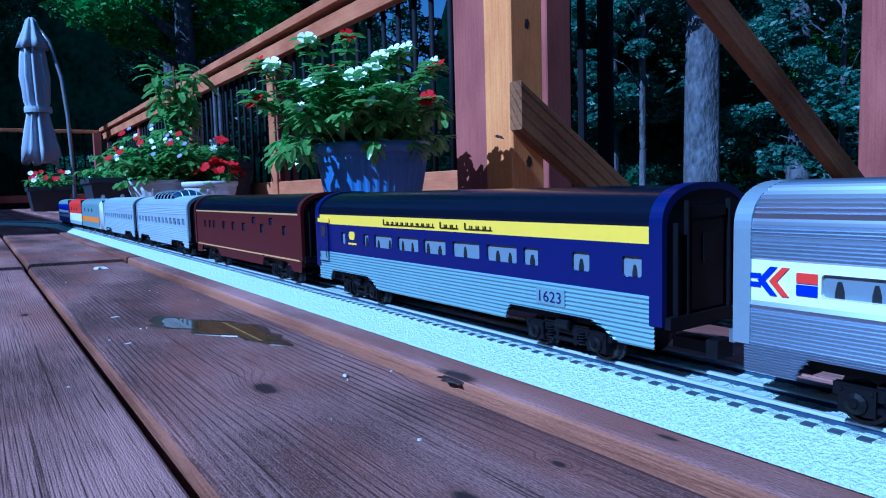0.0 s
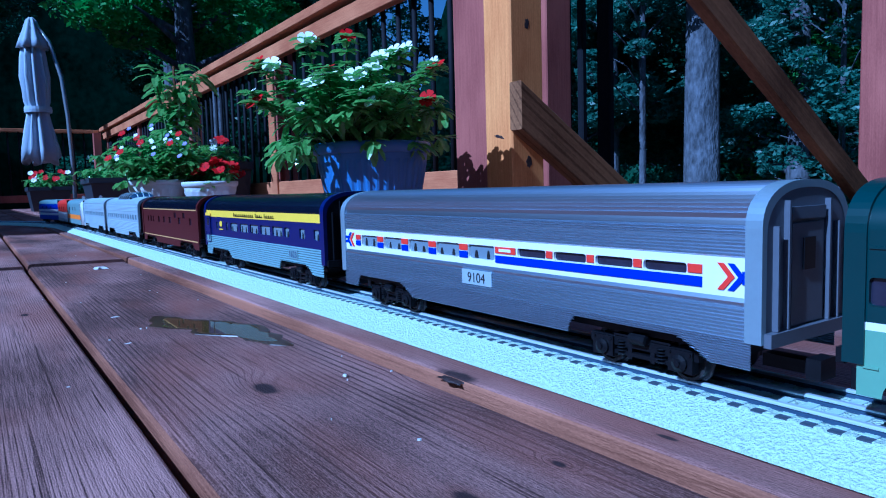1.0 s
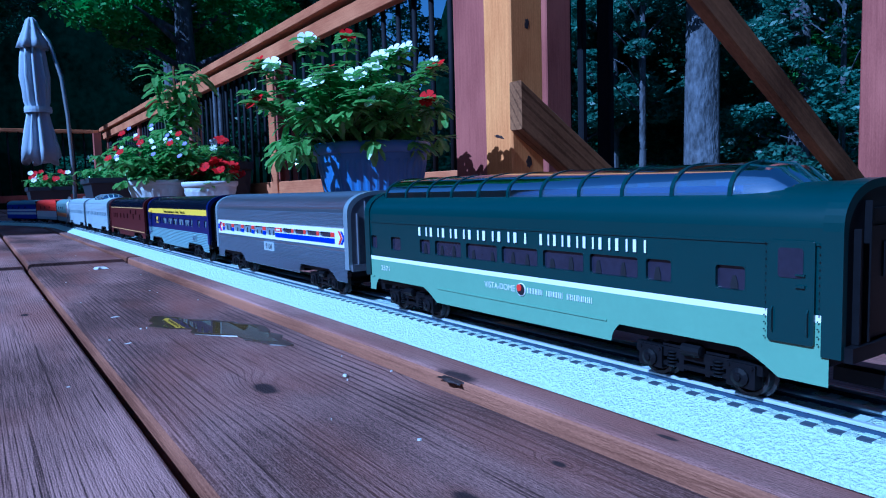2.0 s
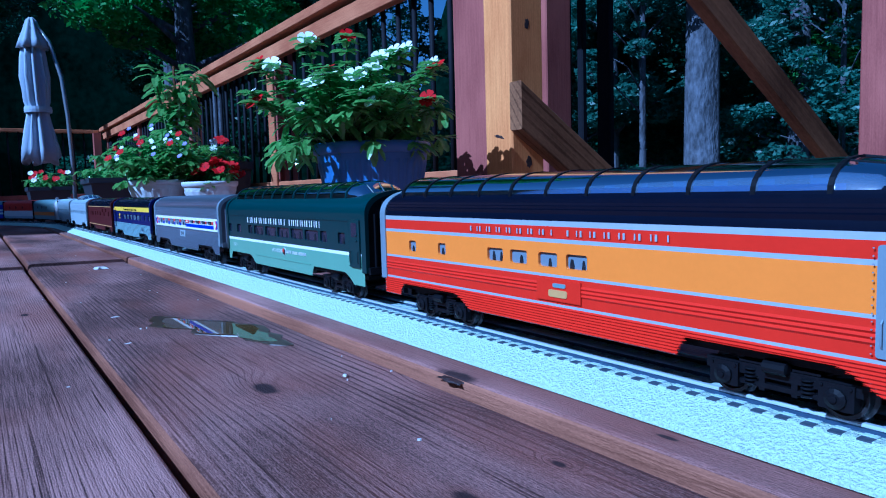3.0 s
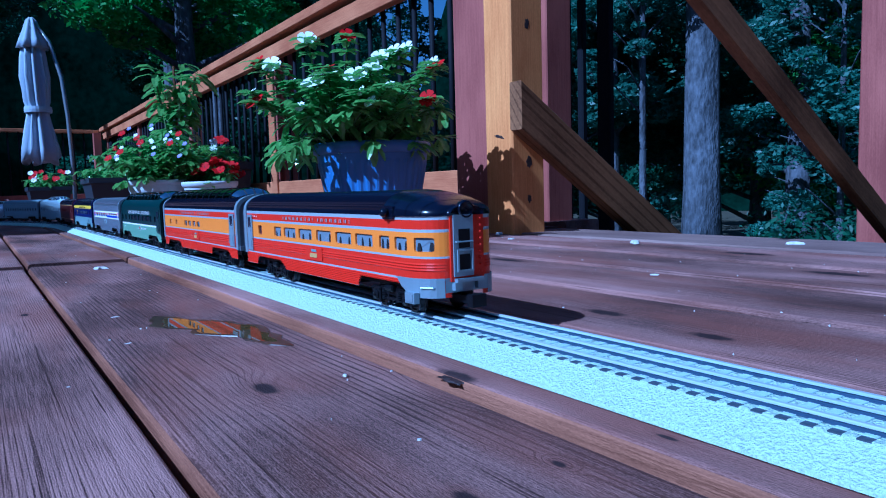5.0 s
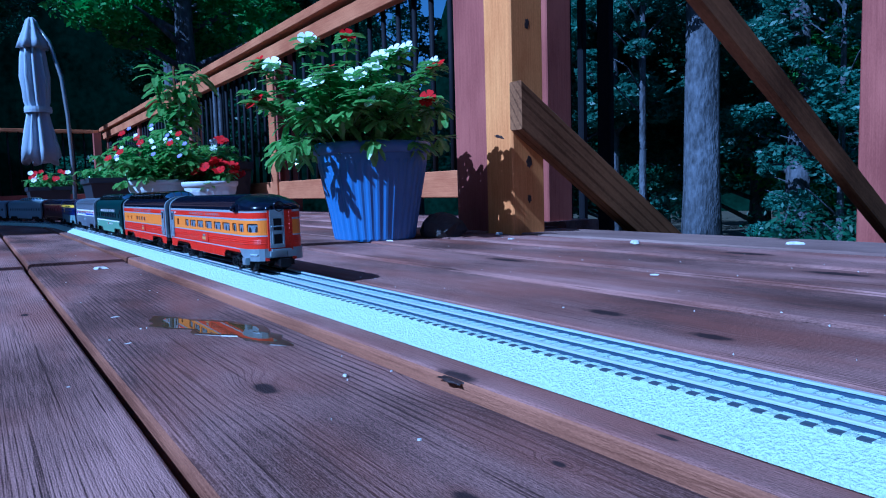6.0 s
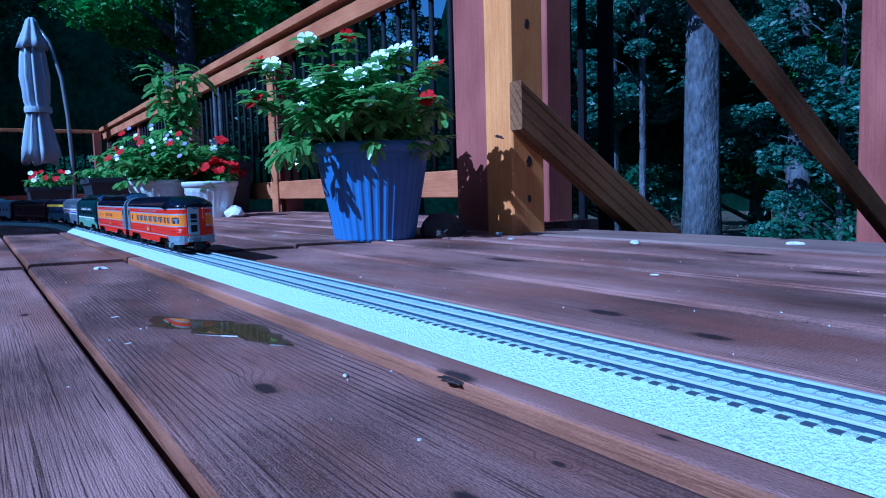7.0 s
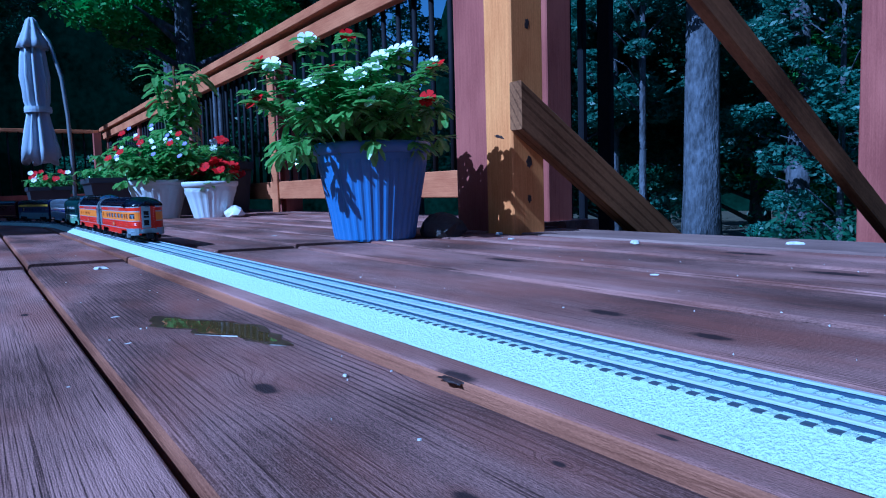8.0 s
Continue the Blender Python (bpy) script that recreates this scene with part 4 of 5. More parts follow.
for z0, z1 in ((0.062, 0.074), (0.048, 0.058)):
    part("pane", Build().box(0.1620, 0.1626, -0.0076, 0.0010, z0 - RT, z1 - RT), DARK, d)
b = Build()
for z in (0.0470, 0.0600):
    b.box(0.1628, 0.1640, -0.0096, 0.0028, z - RT, z + 0.0012 - RT)
for y in (-0.0096, 0.0016):
    b.box(0.1628, 0.1640, y, y + 0.0012, 0.0482 - RT, 0.0600 - RT)
part("rear_gate", b, TRIM, ob, "pale silver rear gate")
b = Build()
for z in (0.0660,):
    b.tube([(0.1622, -0.0100, z - RT), (0.1632, -0.0100, z - RT), (0.1632, 0.0030, z - RT), (0.1622, 0.0030, z - RT)], 0.0005, 6)
part("rear_handrail", b, TRIM, ob)
part("rear_lamp", Build().lathe([(0.0058, 0.0), (0.0058, 0.0035), (0.0046, 0.0042), (0.0040, 0.0030), (0.0006, 0.0036)], 20, (0.1585, -0.001, 0.0862 - RT), axis="x"), BLACK, ob, "round black rear lamp housing", smooth=True)
b = Build()
for k in range(9):
    b.lathe([(0.0008, 0.0), (0.0008, 0.0012), (0.0004, 0.0016)], 6, (0.1610, 0.0098, 0.0465 + 0.0042 * k - RT), axis="x")
part("rear_bolts", b, DAYRED, ob)
b = Build()
pts = []
for x in (0.118, 0.124, 0.130, 0.136, 0.142, 0.148, 0.154, 0.157, 0.1595):
    pts.append((x, HW * obs_taper(x)[0] + 0.0014))
low = lambda x: (0.0435 - 0.0125 * min(1, max(0, (x - 0.124) / 0.018)) ** 0.7 if x < 0.142 else 0.031) - RT
for sg in (-1, 1):
    for (xa, ya), (xc, yc) in zip(pts, pts[1:]):
        b.quad((xa, sg * ya, low(xa)), (xc, sg * yc, low(xc)), (xc, sg * yc, 0.0435 - RT), (xa, sg * ya, 0.0435 - RT))
b.quad((0.1600, -pts[-1][1], 0.034 - RT), (0.1600, pts[-1][1], 0.034 - RT), (0.1600, pts[-1][1], 0.0435 - RT), (0.1600, -pts[-1][1], 0.0435 - RT))
part("skirt", b, TRIM, ob, "pale silver rear skirt")
part("step", Build().box(0.137, 0.148, -0.033, -0.029, 0.0275 - RT, 0.0345 - RT).box(0.1385, 0.1465, -0.0335, -0.033, 0.0285 - RT, 0.0335 - RT), TRIM, ob)
part("handrail", Build().tube([(0.149, -0.0265, 0.0375 - RT), (0.149, -0.0285, 0.0375 - RT), (0.156, -0.0235, 0.0375 - RT), (0.156, -0.0205, 0.0375 - RT)], 0.0007, 6), TRIM, ob)
part("bumper", Build().box(0.157, 0.1645, -0.0105, 0.0105, 0.0405 - RT, 0.0428 - RT), TRIM, ob, "pale silver rear platform")
for y in (-0.009, 0.009):
    part("bumper_bracket", Build().box(0.158, 0.1635, y - 0.0028, y + 0.0028, 0.0355 - RT, 0.0405 - RT), TRIM, ob)

# maroon sleeper, silver dome coach, silver coach
MZ = (0.0612, 0.0704)
w = [(a, b, *z, 0, DIMPANE) for a, b, z in ((-0.1282, -0.1200, MZ), (-0.1090, -0.1000, MZ), (-0.0928, -0.0840, MZ), (-0.0556, -0.0460, MZ), (-0.0232, -0.0130, MZ), (0.0107, 0.0220, MZ),
                                  (0.0421, 0.0530, (0.0692, 0.0770)), (0.0649, 0.0750, MZ), (0.0895, 0.1000, (0.0692, 0.0770)), (0.1223, 0.1310, MZ))]
coach("sleeping_car", "maroon toy sleeping car with thin gold lines", -0.705, [(0.0404, 0, 0), (0.0418, 1, 0), (0.0801, 0, 0), (0.0816, 1, 0), (0.0834, 2, 0)], [MAROON, GOLD, BLACK], w, BLACK, DARK, MAROON, ribs_roof=False)
w = [(-0.150 + 0.0235 * k, -0.136 + 0.0235 * k, 0.0600, 0.0690, 1) for k in range(13)]
SIL = [(0.0440, 0, 4), (0.0560, 0, 5), (0.0580, 0, 0), (0.0720, 0, 0), (0.0740, 0, 0), (0.0834, 0, 4)]
sd = coach("silver_dome_coach", "silver ribbed toy coach with short glass dome", -1.073, SIL, [SILVER], w, SILVER, DARK, TRIM)
dome(sd, -0.060, 0.045, SILVER, SILVER, 5, zt=0.1080)
sc = coach("silver_coach", "silver ribbed toy passenger coach", -1.432, SIL, [SILVER], w, SILVER, DARK, TRIM)


def engine(name, label, at, length, bands, mats, nose, nose_mat, roof_mat):
    """A streamlined diesel unit; the nose, if any, points to the rear of the train."""
    car = thing(name, label, "toy locomotive", "engines of the toy train", at=(*along(-at)[0].xy, RT))
    CARS.append((car, at))
    h = length / 2
    body_end = h - 0.055 if nose else h
    for sg in (-1, 1):
        b = Build()
        p = profile([(z - RT, m, r) for z, m, r in bands])
        for (z, o, m), (z2, o2, _) in zip(p, p[1:]):
            f = [(-h, sg * (HW + o), z), (body_end, sg * (HW + o), z), (body_end, sg * (HW + o2), z2), (-h, sg * (HW + o2), z2)]
            b.quad(*(f if sg < 0 else f[::-1]), m)
        part("side_wall", b, mats, car)
    part("roof", roof(-h, body_end, no_taper, False), roof_mat, car, smooth=True)
    part("end_wall", Build().box(-h, -h + 0.001, -HW, HW, Z0, ZE + 0.014), DARK, car)
    if nose:
        rings = []
        for x, k, top in ((body_end, 1.0, 0.0985), (body_end + 0.012, 1.0, 0.097), (body_end + 0.022, 1.0, 0.085), (body_end + 0.040, 0.92, 0.080), (body_end + 0.052, 0.70, 0.070), (body_end + 0.055, 0.45, 0.055)):
            rings.append([(x, y * k, Z0 + (z - Z0) * (top - RT - Z0) / (ZT - Z0)) for y, z in [(-HW, Z0)] + roof_curve(16) + [(HW, Z0)]])
        part("nose", Build().sweep(rings), nose_mat, car, "rounded silver nose", smooth=True, fix=True)
        part("headlight", Build().lathe([(0.005, 0), (0.005, 0.008), (0.003, 0.010)], 12, (body_end + 0.042, 0, 0.066 - RT), axis="x"), LENS, car)
        for y in (-0.014, 0.014):
            part("windscreen", Build().box(body_end + 0.010, body_end + 0.0195, y - 0.009, y + 0.009, 0.087 - RT, 0.094 - RT), DARK, car)
        for y in (-0.02, 0.02):
            part("horn", Build().lathe([(0.002, 0), (0.002, 0.012), (0.0045, 0.018)], 10, (body_end - 0.01, y, 0.1020 - RT), axis="x"), LENS, car)
    else:
        part("end_wall", Build().box(h - 0.001, h, -HW, HW, Z0, ZE + 0.014), DARK, car)
    for k in range(3):
        part("porthole", Build().lathe([(0.0045, -HW - 0.0007), (0.0045, -HW)], 14, (-h + 0.06 + k * 0.06, 0, 0.072 - RT), axis="y"), DARK, car)
    part("roof_fan", Build().lathe([(0.010, 0), (0.010, 0.003), (0.006, 0.004)], 14, (-h + 0.08, 0, ZT - 0.0015)), DARK, car)
    chassis(car, (-h + 0.055, h - 0.06), length)
    return car


engine("diesel_engine", "grey toy diesel engine with orange band and silver nose", -1.785, 0.335, [(0.044, 0, 0), (0.056, 1, 0), (0.0834, 0, 0)], [PALEBLUE, ORANGE], True, LENS, PALEBLUE)
engine("booster_engine", "red and white toy diesel booster engine", -2.098, 0.270, [(0.040, 2, 0), (0.060, 1, 0), (0.0834, 0, 0)], [RED, WHITE, SILVER], False, RED, RED)
engine("lead_engine", "blue toy diesel engine with white stripes", -2.385, 0.280, [(0.046, 0, 0), (0.054, 1, 0), (0.058, 0, 0), (0.066, 1, 0), (0.0834, 0, 0)], [BLUE, WHITE], False, BLUE, PALEBLUE)


# ---- posts, rails and stair boards ----
gate_post = thing("wooden_post", "golden cedar post bolted to a red-stained post", "post")
timber("post", -1.176, -1.087, 0.930, 1.019, -0.30, 1.6, CEDAR, gate_post, "golden raw cedar timber")
timber("stained_post", -1.302, -1.180, 0.940, 1.029, -0.30, 1.6, REDWOOD, gate_post, "red-brown stained timber")


for x, z, rx, rz in ((-1.0868, 0.435, 0.006, 0.011), (-1.0868, 0.150, 0.008, 0.012), (-1.0868, 0.072, 0.005, 0.009)):
    part("knot", blob(rx, rz, 0.0003, 14, int(z * 900), 0.25), KNOT, gate_post, "dark knot in the timber", at=pose(x, 0.975, z, 90, 0, 90))
part("knot", blob(0.017, 0.004, 0.0003, 14, 7, 0.35), KNOT, gate_post, "dark split in the timber", at=pose(-1.131, 0.9298, 0.205, 90, 12, 0))


def sloped_board(name, label, x0, x1, y0, ztop0, y1, ztop1, depth, mat):
    """A board that falls towards the stairs, cut upright at its upper end; its grain runs along it."""
    m = Matrix.Translation((x0, y0, ztop0)) @ Matrix.Rotation(math.atan2(ztop1 - ztop0, y1 - y0), 4, "X")
    back, c = m.inverted(), 0.003
    rings = []
    for y, z in ((y0, ztop0), (y1, ztop1)):
        sec = [(x0 + c, z), (x1 - c, z), (x1, z - c), (x1, z - depth + c), (x1 - c, z - depth), (x0 + c, z - depth), (x0, z - depth + c), (x0, z - c)]
        rings.append([back @ Vector((p, y, q)) for p, q in sec])
    return tagged(part(name, Build().sweep(rings), mat, None, fix=True, at=m), label, "board")


sloped_board("stair_rail_board", "rough brown board sloping from the post down the stairs", -1.0868, -1.050, 0.925, 0.312, 2.08, -0.443, 0.098, STRINGER)
sloped_board("stair_rail_board", "dark rough board sloping down beside the stairs", -0.580, -0.560, 0.56, 0.5358, 2.0, -0.3317, 0.050, STRINGER)
end_post = thing("wooden_post", "red-brown stained post beyond the deck edge", "post")
timber("post", -0.652, -0.5825, 1.460, 1.549, -1.60, 1.7, REDWOOD, end_post)

railing = thing("deck_railing", "red-stained wooden deck railing with black metal balusters", "railing")
RY = 1.27
timber("cap", -8.72, -1.30, RY - 0.025, RY + 0.11, 0.850, 0.892, RAILWOOD, railing)
timber("top_rail", -8.70, -1.435, RY, RY + 0.038, 0.762, 0.830, RAILWOOD, railing)
timber("bottom_rail", -8.70, -1.435, RY, RY + 0.038, 0.068, 0.155, RAILWOOD, railing)
for x in (-8.7, -6.9, -5.1, -3.385, -1.429):
    timber("post", x, x + 0.089, RY + 0.0385 if x < -2 else RY, RY + 0.128 if x < -2 else RY + 0.09, -0.02, 0.849, REDWOOD, railing)
for x in (-3.36,):
    timber("post_face", x, x + 0.075, RY - 0.012, RY - 0.001, 0.0, 0.760, RAILWOOD, railing)
bal = Build().lathe([(0.0095, 0.10), (0.0095, 0.80)], 8).mesh("baluster", IRON, True)
for i in range(66):
    x = -1.52 - i * 0.108
    if min(abs(x - p - 0.045) for p in (-8.7, -6.9, -5.1, -3.385, -1.429)) > 0.06:
        part("baluster", bal, None, railing, at=(x, RY + 0.052, 0))
far_rail = thing("deck_railing", "dark wooden railing across the far end of the deck", "railing")
timber("cap", -8.80, -8.68, -3.0, 1.235, 0.835, 0.870, RAILWOOD, far_rail)
timber("bottom_rail", -8.76, -8.72, -3.0, 1.265, 0.07, 0.15, REDWOOD, far_rail)
for y in (-2.9, -1.5, -0.1, 1.17):
    timber("post", -8.70, -8.62, y, y + 0.08, -0.02, 0.834, REDWOOD, far_rail)
for i in range(38):
    part("baluster", bal, None, far_rail, at=(-8.74, -2.8 + i * 0.105, 0.05))
# dark uprights behind the stairs
for x0, x1, yy in ((-1.470, -1.395, 1.40), (-1.514, -1.490, 1.56), (-1.452, -1.400, 1.58)):
    p = thing("stair_post", "dark metal upright beside the stairs", "post")
    timber("upright", x0, x1, yy, yy + 0.022, -1.6, 1.6, IRON, p, c=0.004)

# ---- pots and plants ----
def ribbed_pot(name, label, at, r0, r1, h, mat, ribs=36, rim=0.022):
    pot = thing(name, label, "flower pot", at=at)
    n = ribs * 4
    rings = []
    for z, r, d in ((0.0, r0, 0.0), (0.004, r0 + 0.003, 0.0015), (h * 0.30, r0 + (r1 - r0) * 0.40, 0.0022), (h * 0.55, r0 + (r1 - r0) * 0.68, 0.0022),
                    (h - rim - 0.02, r0 + (r1 - r0) * 0.95, 0.0018), (h - rim - 0.012, r1 * 0.985, 0.0), (h - rim, r1, 0.0)):
        ring = []
        for i in range(n):
            a = 6.28319 * i / n
            rr = r - (d if i % 4 in (0, 1) else 0.0)
            ring.append((rr * math.cos(a), rr * math.sin(a), z))
        rings.append(ring)
    part("body", Build().sweep(rings), mat, pot)
    part("rim", Build().lathe([(r1, h - rim), (r1 + 0.006, h - rim + 0.002), (r1 + 0.008, h - 0.005), (r1 + 0.006, h), (r1 - 0.004, h), (r1 - 0.006, h - rim)], 48, caps=False), mat, pot, smooth=True)
    part("soil", Build().lathe([(r1 - 0.003, h - 0.018), (r1 * 0.6, h - 0.012), (0.005, h - 0.010)], 24), SOIL, pot)
    return pot


def leaf(b, base, direction, length, width, mat, g, droop=0.3):
    """A folded, pointed leaf of eight faces."""
    d = Vector(direction).normalized()
    s = d.cross(Vector((g.uniform(-0.3, 0.3), g.uniform(-0.3, 0.3), 1))).normalized()
    up = s.cross(d)
    base = Vector(base)
    rows = []
    for f, w in ((0.0, 0.18), (0.35, 0.88), (0.78, 1.0), (1.0, 0.42)):
        c = base + d * (length * f) - Vector((0, 0, 1)) * (droop * length * f * f)
        rows.append((c - s * (width * w / 2) + up * (width * w * 0.12), c, c + s * (width * w / 2) + up * (width * w * 0.12)))
    verts = [p for r in rows for p in r]
    b.add(verts, [f for i in range(3) for f in ((3 * i, 3 * i + 1, 3 * i + 4, 3 * i + 3), (3 * i + 1, 3 * i + 2, 3 * i + 5, 3 * i + 4))], mat)


def flower_build(r, petals=5, mat=0):
    b = Build()
    for k in range(petals):
        a = 6.28319 * k / petals
        ring = []
        for f, w in ((0.12, 0.14), (0.55, 0.50), (0.85, 0.62), (1.0, 0.34)):
            ring.append((f, w))
        pts = []
        for sgn in (-1, 1):
            for f, w in (ring if sgn < 0 else ring[::-1]):
                u, v = f * r, sgn * w * r * 0.75
                pts.append((u * math.cos(a) - v * math.sin(a), u * math.sin(a) + v * math.cos(a), r * 0.16 * f + 0.0006 * k))
        b.add(pts, ((0, 1, 6, 7), (1, 2, 5, 6), (2, 3, 4, 5)), mat)
    b.lathe([(r * 0.12, 0.0), (r * 0.10, r * 0.08), (0.0005, r * 0.10)], 6, mat=1)
    return b


FLOWER_W = flower_build(0.024).mesh("flower", [PETALW, LEAFLIGHT])
FLOWER_R = flower_build(0.024).mesh("flower", [PETALR, INK])
FLOWER_V = flower_build(0.020).mesh("flower", [PETALV, PETALW])


def bush(pot, z0, rx, rz, stems, seed, size=(0.045, 0.016), whorls=8, droopy=0.5, mats=(LEAF, STEM), spread=1.0, shift=(0, 0, 0), first=2):
    """Leafy stems that rise from the soil; gives the tips."""
    g = random.Random(seed)
    lv, st, tips = Build(), Build(), []
    for k in range(stems):
        a, reach = g.uniform(0, 6.283), math.sqrt(g.random())
        out = Vector((math.cos(a), math.sin(a), 0))
        top = rz * (1.0 - 0.45 * reach ** 2) * g.uniform(0.55, 1.05)
        end = out * rx * reach * spread + Vector((0, 0, top))
        if reach > 0.66 and g.random() < droopy:
            end.z = g.uniform(-0.01, 0.10)
        start = out * 0.03 * reach + Vector((0, 0, -0.01))
        mid = start.lerp(end, 0.5) + Vector((0, 0, 0.25 * rx * reach)) + out * 0.02
        path = []
        for i in range(9):
            t = i / 8
            path.append(start * (1 - t) ** 2 + mid * 2 * t * (1 - t) + end * t * t + Vector((0, 0, z0)))
        st.tube(path[::2], 0.0017, 4)
        for i in range(first, 9):
            n = whorls if i == 8 else max(2, whorls // 3)
            for j in range(n):
                b = 6.283 * (j / n) + g.uniform(-0.5, 0.5) + i
                d = Vector((math.cos(b), math.sin(b), g.uniform(-0.65, 0.6))) + (path[i] - path[i - 1]).normalized() * 0.5
                s = g.uniform(0.7, 1.15)
                leaf(lv, path[i], d, size[0] * s, size[1] * s, 0, g, g.uniform(0.15, 0.75))
        tips.append((path[8], (path[8] - path[7]).normalized()))
    part("foliage", lv, mats[0], pot, "glossy pointed green leaves", at=shift)
    part("stem", st, mats[1], pot, at=shift)
    return tips


def set_flower(pot, mesh, at, facing, scale=1.0, label=""):
    q = Vector(facing).normalized().to_track_quat("Z", "Y").to_matrix().to_4x4()
    return part("flower", mesh, None, pot, label, at=Matrix.Translation(at) @ q @ Matrix.Scale(scale, 4))


blue_pot = ribbed_pot("flower_pot", "blue ribbed plastic pot of white and red vinca", (-1.228, 0.676, 0), 0.080, 0.112, 0.193, POTBLUE)
bush(blue_pot, 0.18, 0.176, 0.158, 100, 11, (0.037, 0.0145), 6, 0.75, first=3, shift=(-0.014, -0.020, 0.0))
RV, CAMD = Vector((0.566, 0.824, 0)), Vector((0.87, -0.48, 0.10))
sprig, sprig_stem, sprig_rng = Build(), Build(), random.Random(77)
# flowers: (across, up, red?, towards the viewer)
for u, z, kind, tow, sc in ((-0.215, 0.395, 1, 0.05, 0.8), (-0.185, 0.385, 0, 0.07, 0.9), (-0.120, 0.435, 0, 0.05, 0.9), (-0.150, 0.352, 0, 0.08, 0.5), (-0.216, 0.315, 1, 0.09, 1.0), (-0.225, 0.335, 0, 0.08, 0.6),
                            (-0.105, 0.340, 0, 0.13, 1.1), (-0.080, 0.372, 1, 0.10, 0.7), (-0.078, 0.355, 0, 0.13, 0.9), (-0.045, 0.445, 1, 0.02, 0.8), (-0.030, 0.352, 0, 0.13, 1.1), (0.000, 0.365, 0, 0.12, 0.9),
                            (0.015, 0.395, 0, 0.06, 0.9), (0.040, 0.410, 0, 0.04, 0.9), (0.065, 0.415, 0, 0.03, 0.9), (0.115, 0.385, 0, 0.05, 0.7), (0.117, 0.372, 1, 0.08, 1.0), (0.097, 0.308, 1, 0.13, 0.8),
                            (-0.005, 0.300, 0, 0.17, 0.6), (0.030, 0.330, 0, 0.15, 0.5), (-0.130, 0.300, 0, 0.13, 0.5), (-0.020, 0.320, 0, 0.16, 0.5)):
    p = RV * (u + 0.006) + CAMD * (tow + 0.045) + Vector((0, 0, z))
    p.z = z - 0.050
    foot = Vector((-0.030, -0.043, 0.20)) + Vector((p.x, p.y, 0)) * 0.25
    bend = foot.lerp(p, 0.5) + Vector((p.x - foot.x, p.y - foot.y, 0)) * 0.15 + Vector((0, 0, 0.02))
    path = [foot * (1 - t) ** 2 + bend * 2 * t * (1 - t) + p * t * t for t in (0, 0.2, 0.4, 0.55, 0.7, 0.82, 0.92, 0.99)]
    sprig_stem.tube(path, 0.0016, 4)
    for q in path[3:]:
        for j in range(5):
            a = j * 1.2566 + q.z * 60
            leaf(sprig, q, (math.cos(a), math.sin(a), 0.35), 0.036 * sprig_rng.uniform(0.7, 1.1), 0.016, 0, sprig_rng, 0.4)
    set_flower(blue_pot, FLOWER_R if kind else FLOWER_W, p, (0.40 + 0.4 * math.sin(90 * u), -0.6 + 0.4 * math.cos(70 * z), 0.65 + 0.3 * math.sin(50 * u)), sc * 0.84)
part("sprig_leaves", sprig, LEAF, blue_pot, "green leaves below the flowers"), part("sprig_stem", sprig_stem, STEM, blue_pot)

white_pot = ribbed_pot("flower_pot", "white plastic pot of red flowers", (-2.96, 0.837, 0), 0.070, 0.108, 0.155, POTWHITE, 20)
tips = bush(white_pot, 0.14, 0.10, 0.075, 22, 5, (0.04, 0.02), 5)
g = random.Random(8)
for k in range(34):
    a, r = g.uniform(0, 6.283), 0.095 * math.sqrt(g.random())
    set_flower(white_pot, FLOWER_R, (0.03 + r * math.cos(a), 0.03 + r * math.sin(a), 0.185 + 0.05 * (1 - (r / 0.095) ** 2) + g.uniform(-0.01, 0.01)), (g.uniform(-0.5, 0.9), g.uniform(-0.9, 0.2), 0.7), 0.95)
mixed_pot = ribbed_pot("flower_pot", "pale blue plastic pot of mixed trailing flowers", (-3.14, 0.665, 0), 0.078, 0.118, 0.168, POTWHITE, 20)
bush(mixed_pot, 0.15, 0.23, 0.22, 80, 21, (0.040, 0.022), 6, 0.2)
lime = Build()
g = random.Random(3)
for k in range(170):
    a, r = g.uniform(0, 6.283), 0.11 * math.sqrt(g.random())
    leaf(lime, (0.09 + r * math.cos(a), 0.10 + r * math.sin(a), 0.16 + g.uniform(0, 0.15)), (math.cos(a), math.sin(a), g.uniform(0, 1)), 0.045, 0.012, 0, g)
part("lime_foliage", lime, LEAFLIGHT, mixed_pot, "lime green narrow leaves")
for k in range(46):
    a, r = g.uniform(0, 6.283), 0.22 * math.sqrt(g.random())
    m, sc = ((FLOWER_W, 0.55), (FLOWER_R, 0.9), (FLOWER_V, 0.7), (FLOWER_W, 0.5))[k % 4]
    set_flower(mixed_pot, m, (r * math.cos(a) + 0.03, r * math.sin(a) - 0.03, 0.20 + 0.18 * (1 - (r / 0.25) ** 2) + g.uniform(-0.02, 0.03)), (0.5, -0.6, 0.6), sc * 0.75)
tall = thing("potted_plant", "tall leafy green plant tied to a stake", "plant", at=(-3.50, 0.845, 0.004))
part("pot", Build().lathe([(0.08, 0.0), (0.11, 0.16), (0.112, 0.17), (0.10, 0.17), (0.095, 0.155)], 28), POTDARK, tall, "dark plastic pot", smooth=True)
part("stake", Build().tube([(0, 0, 0.1), (0.01, 0, 0.72)], 0.006, 6), STRINGER, tall)
lv, st = Build(), Build()
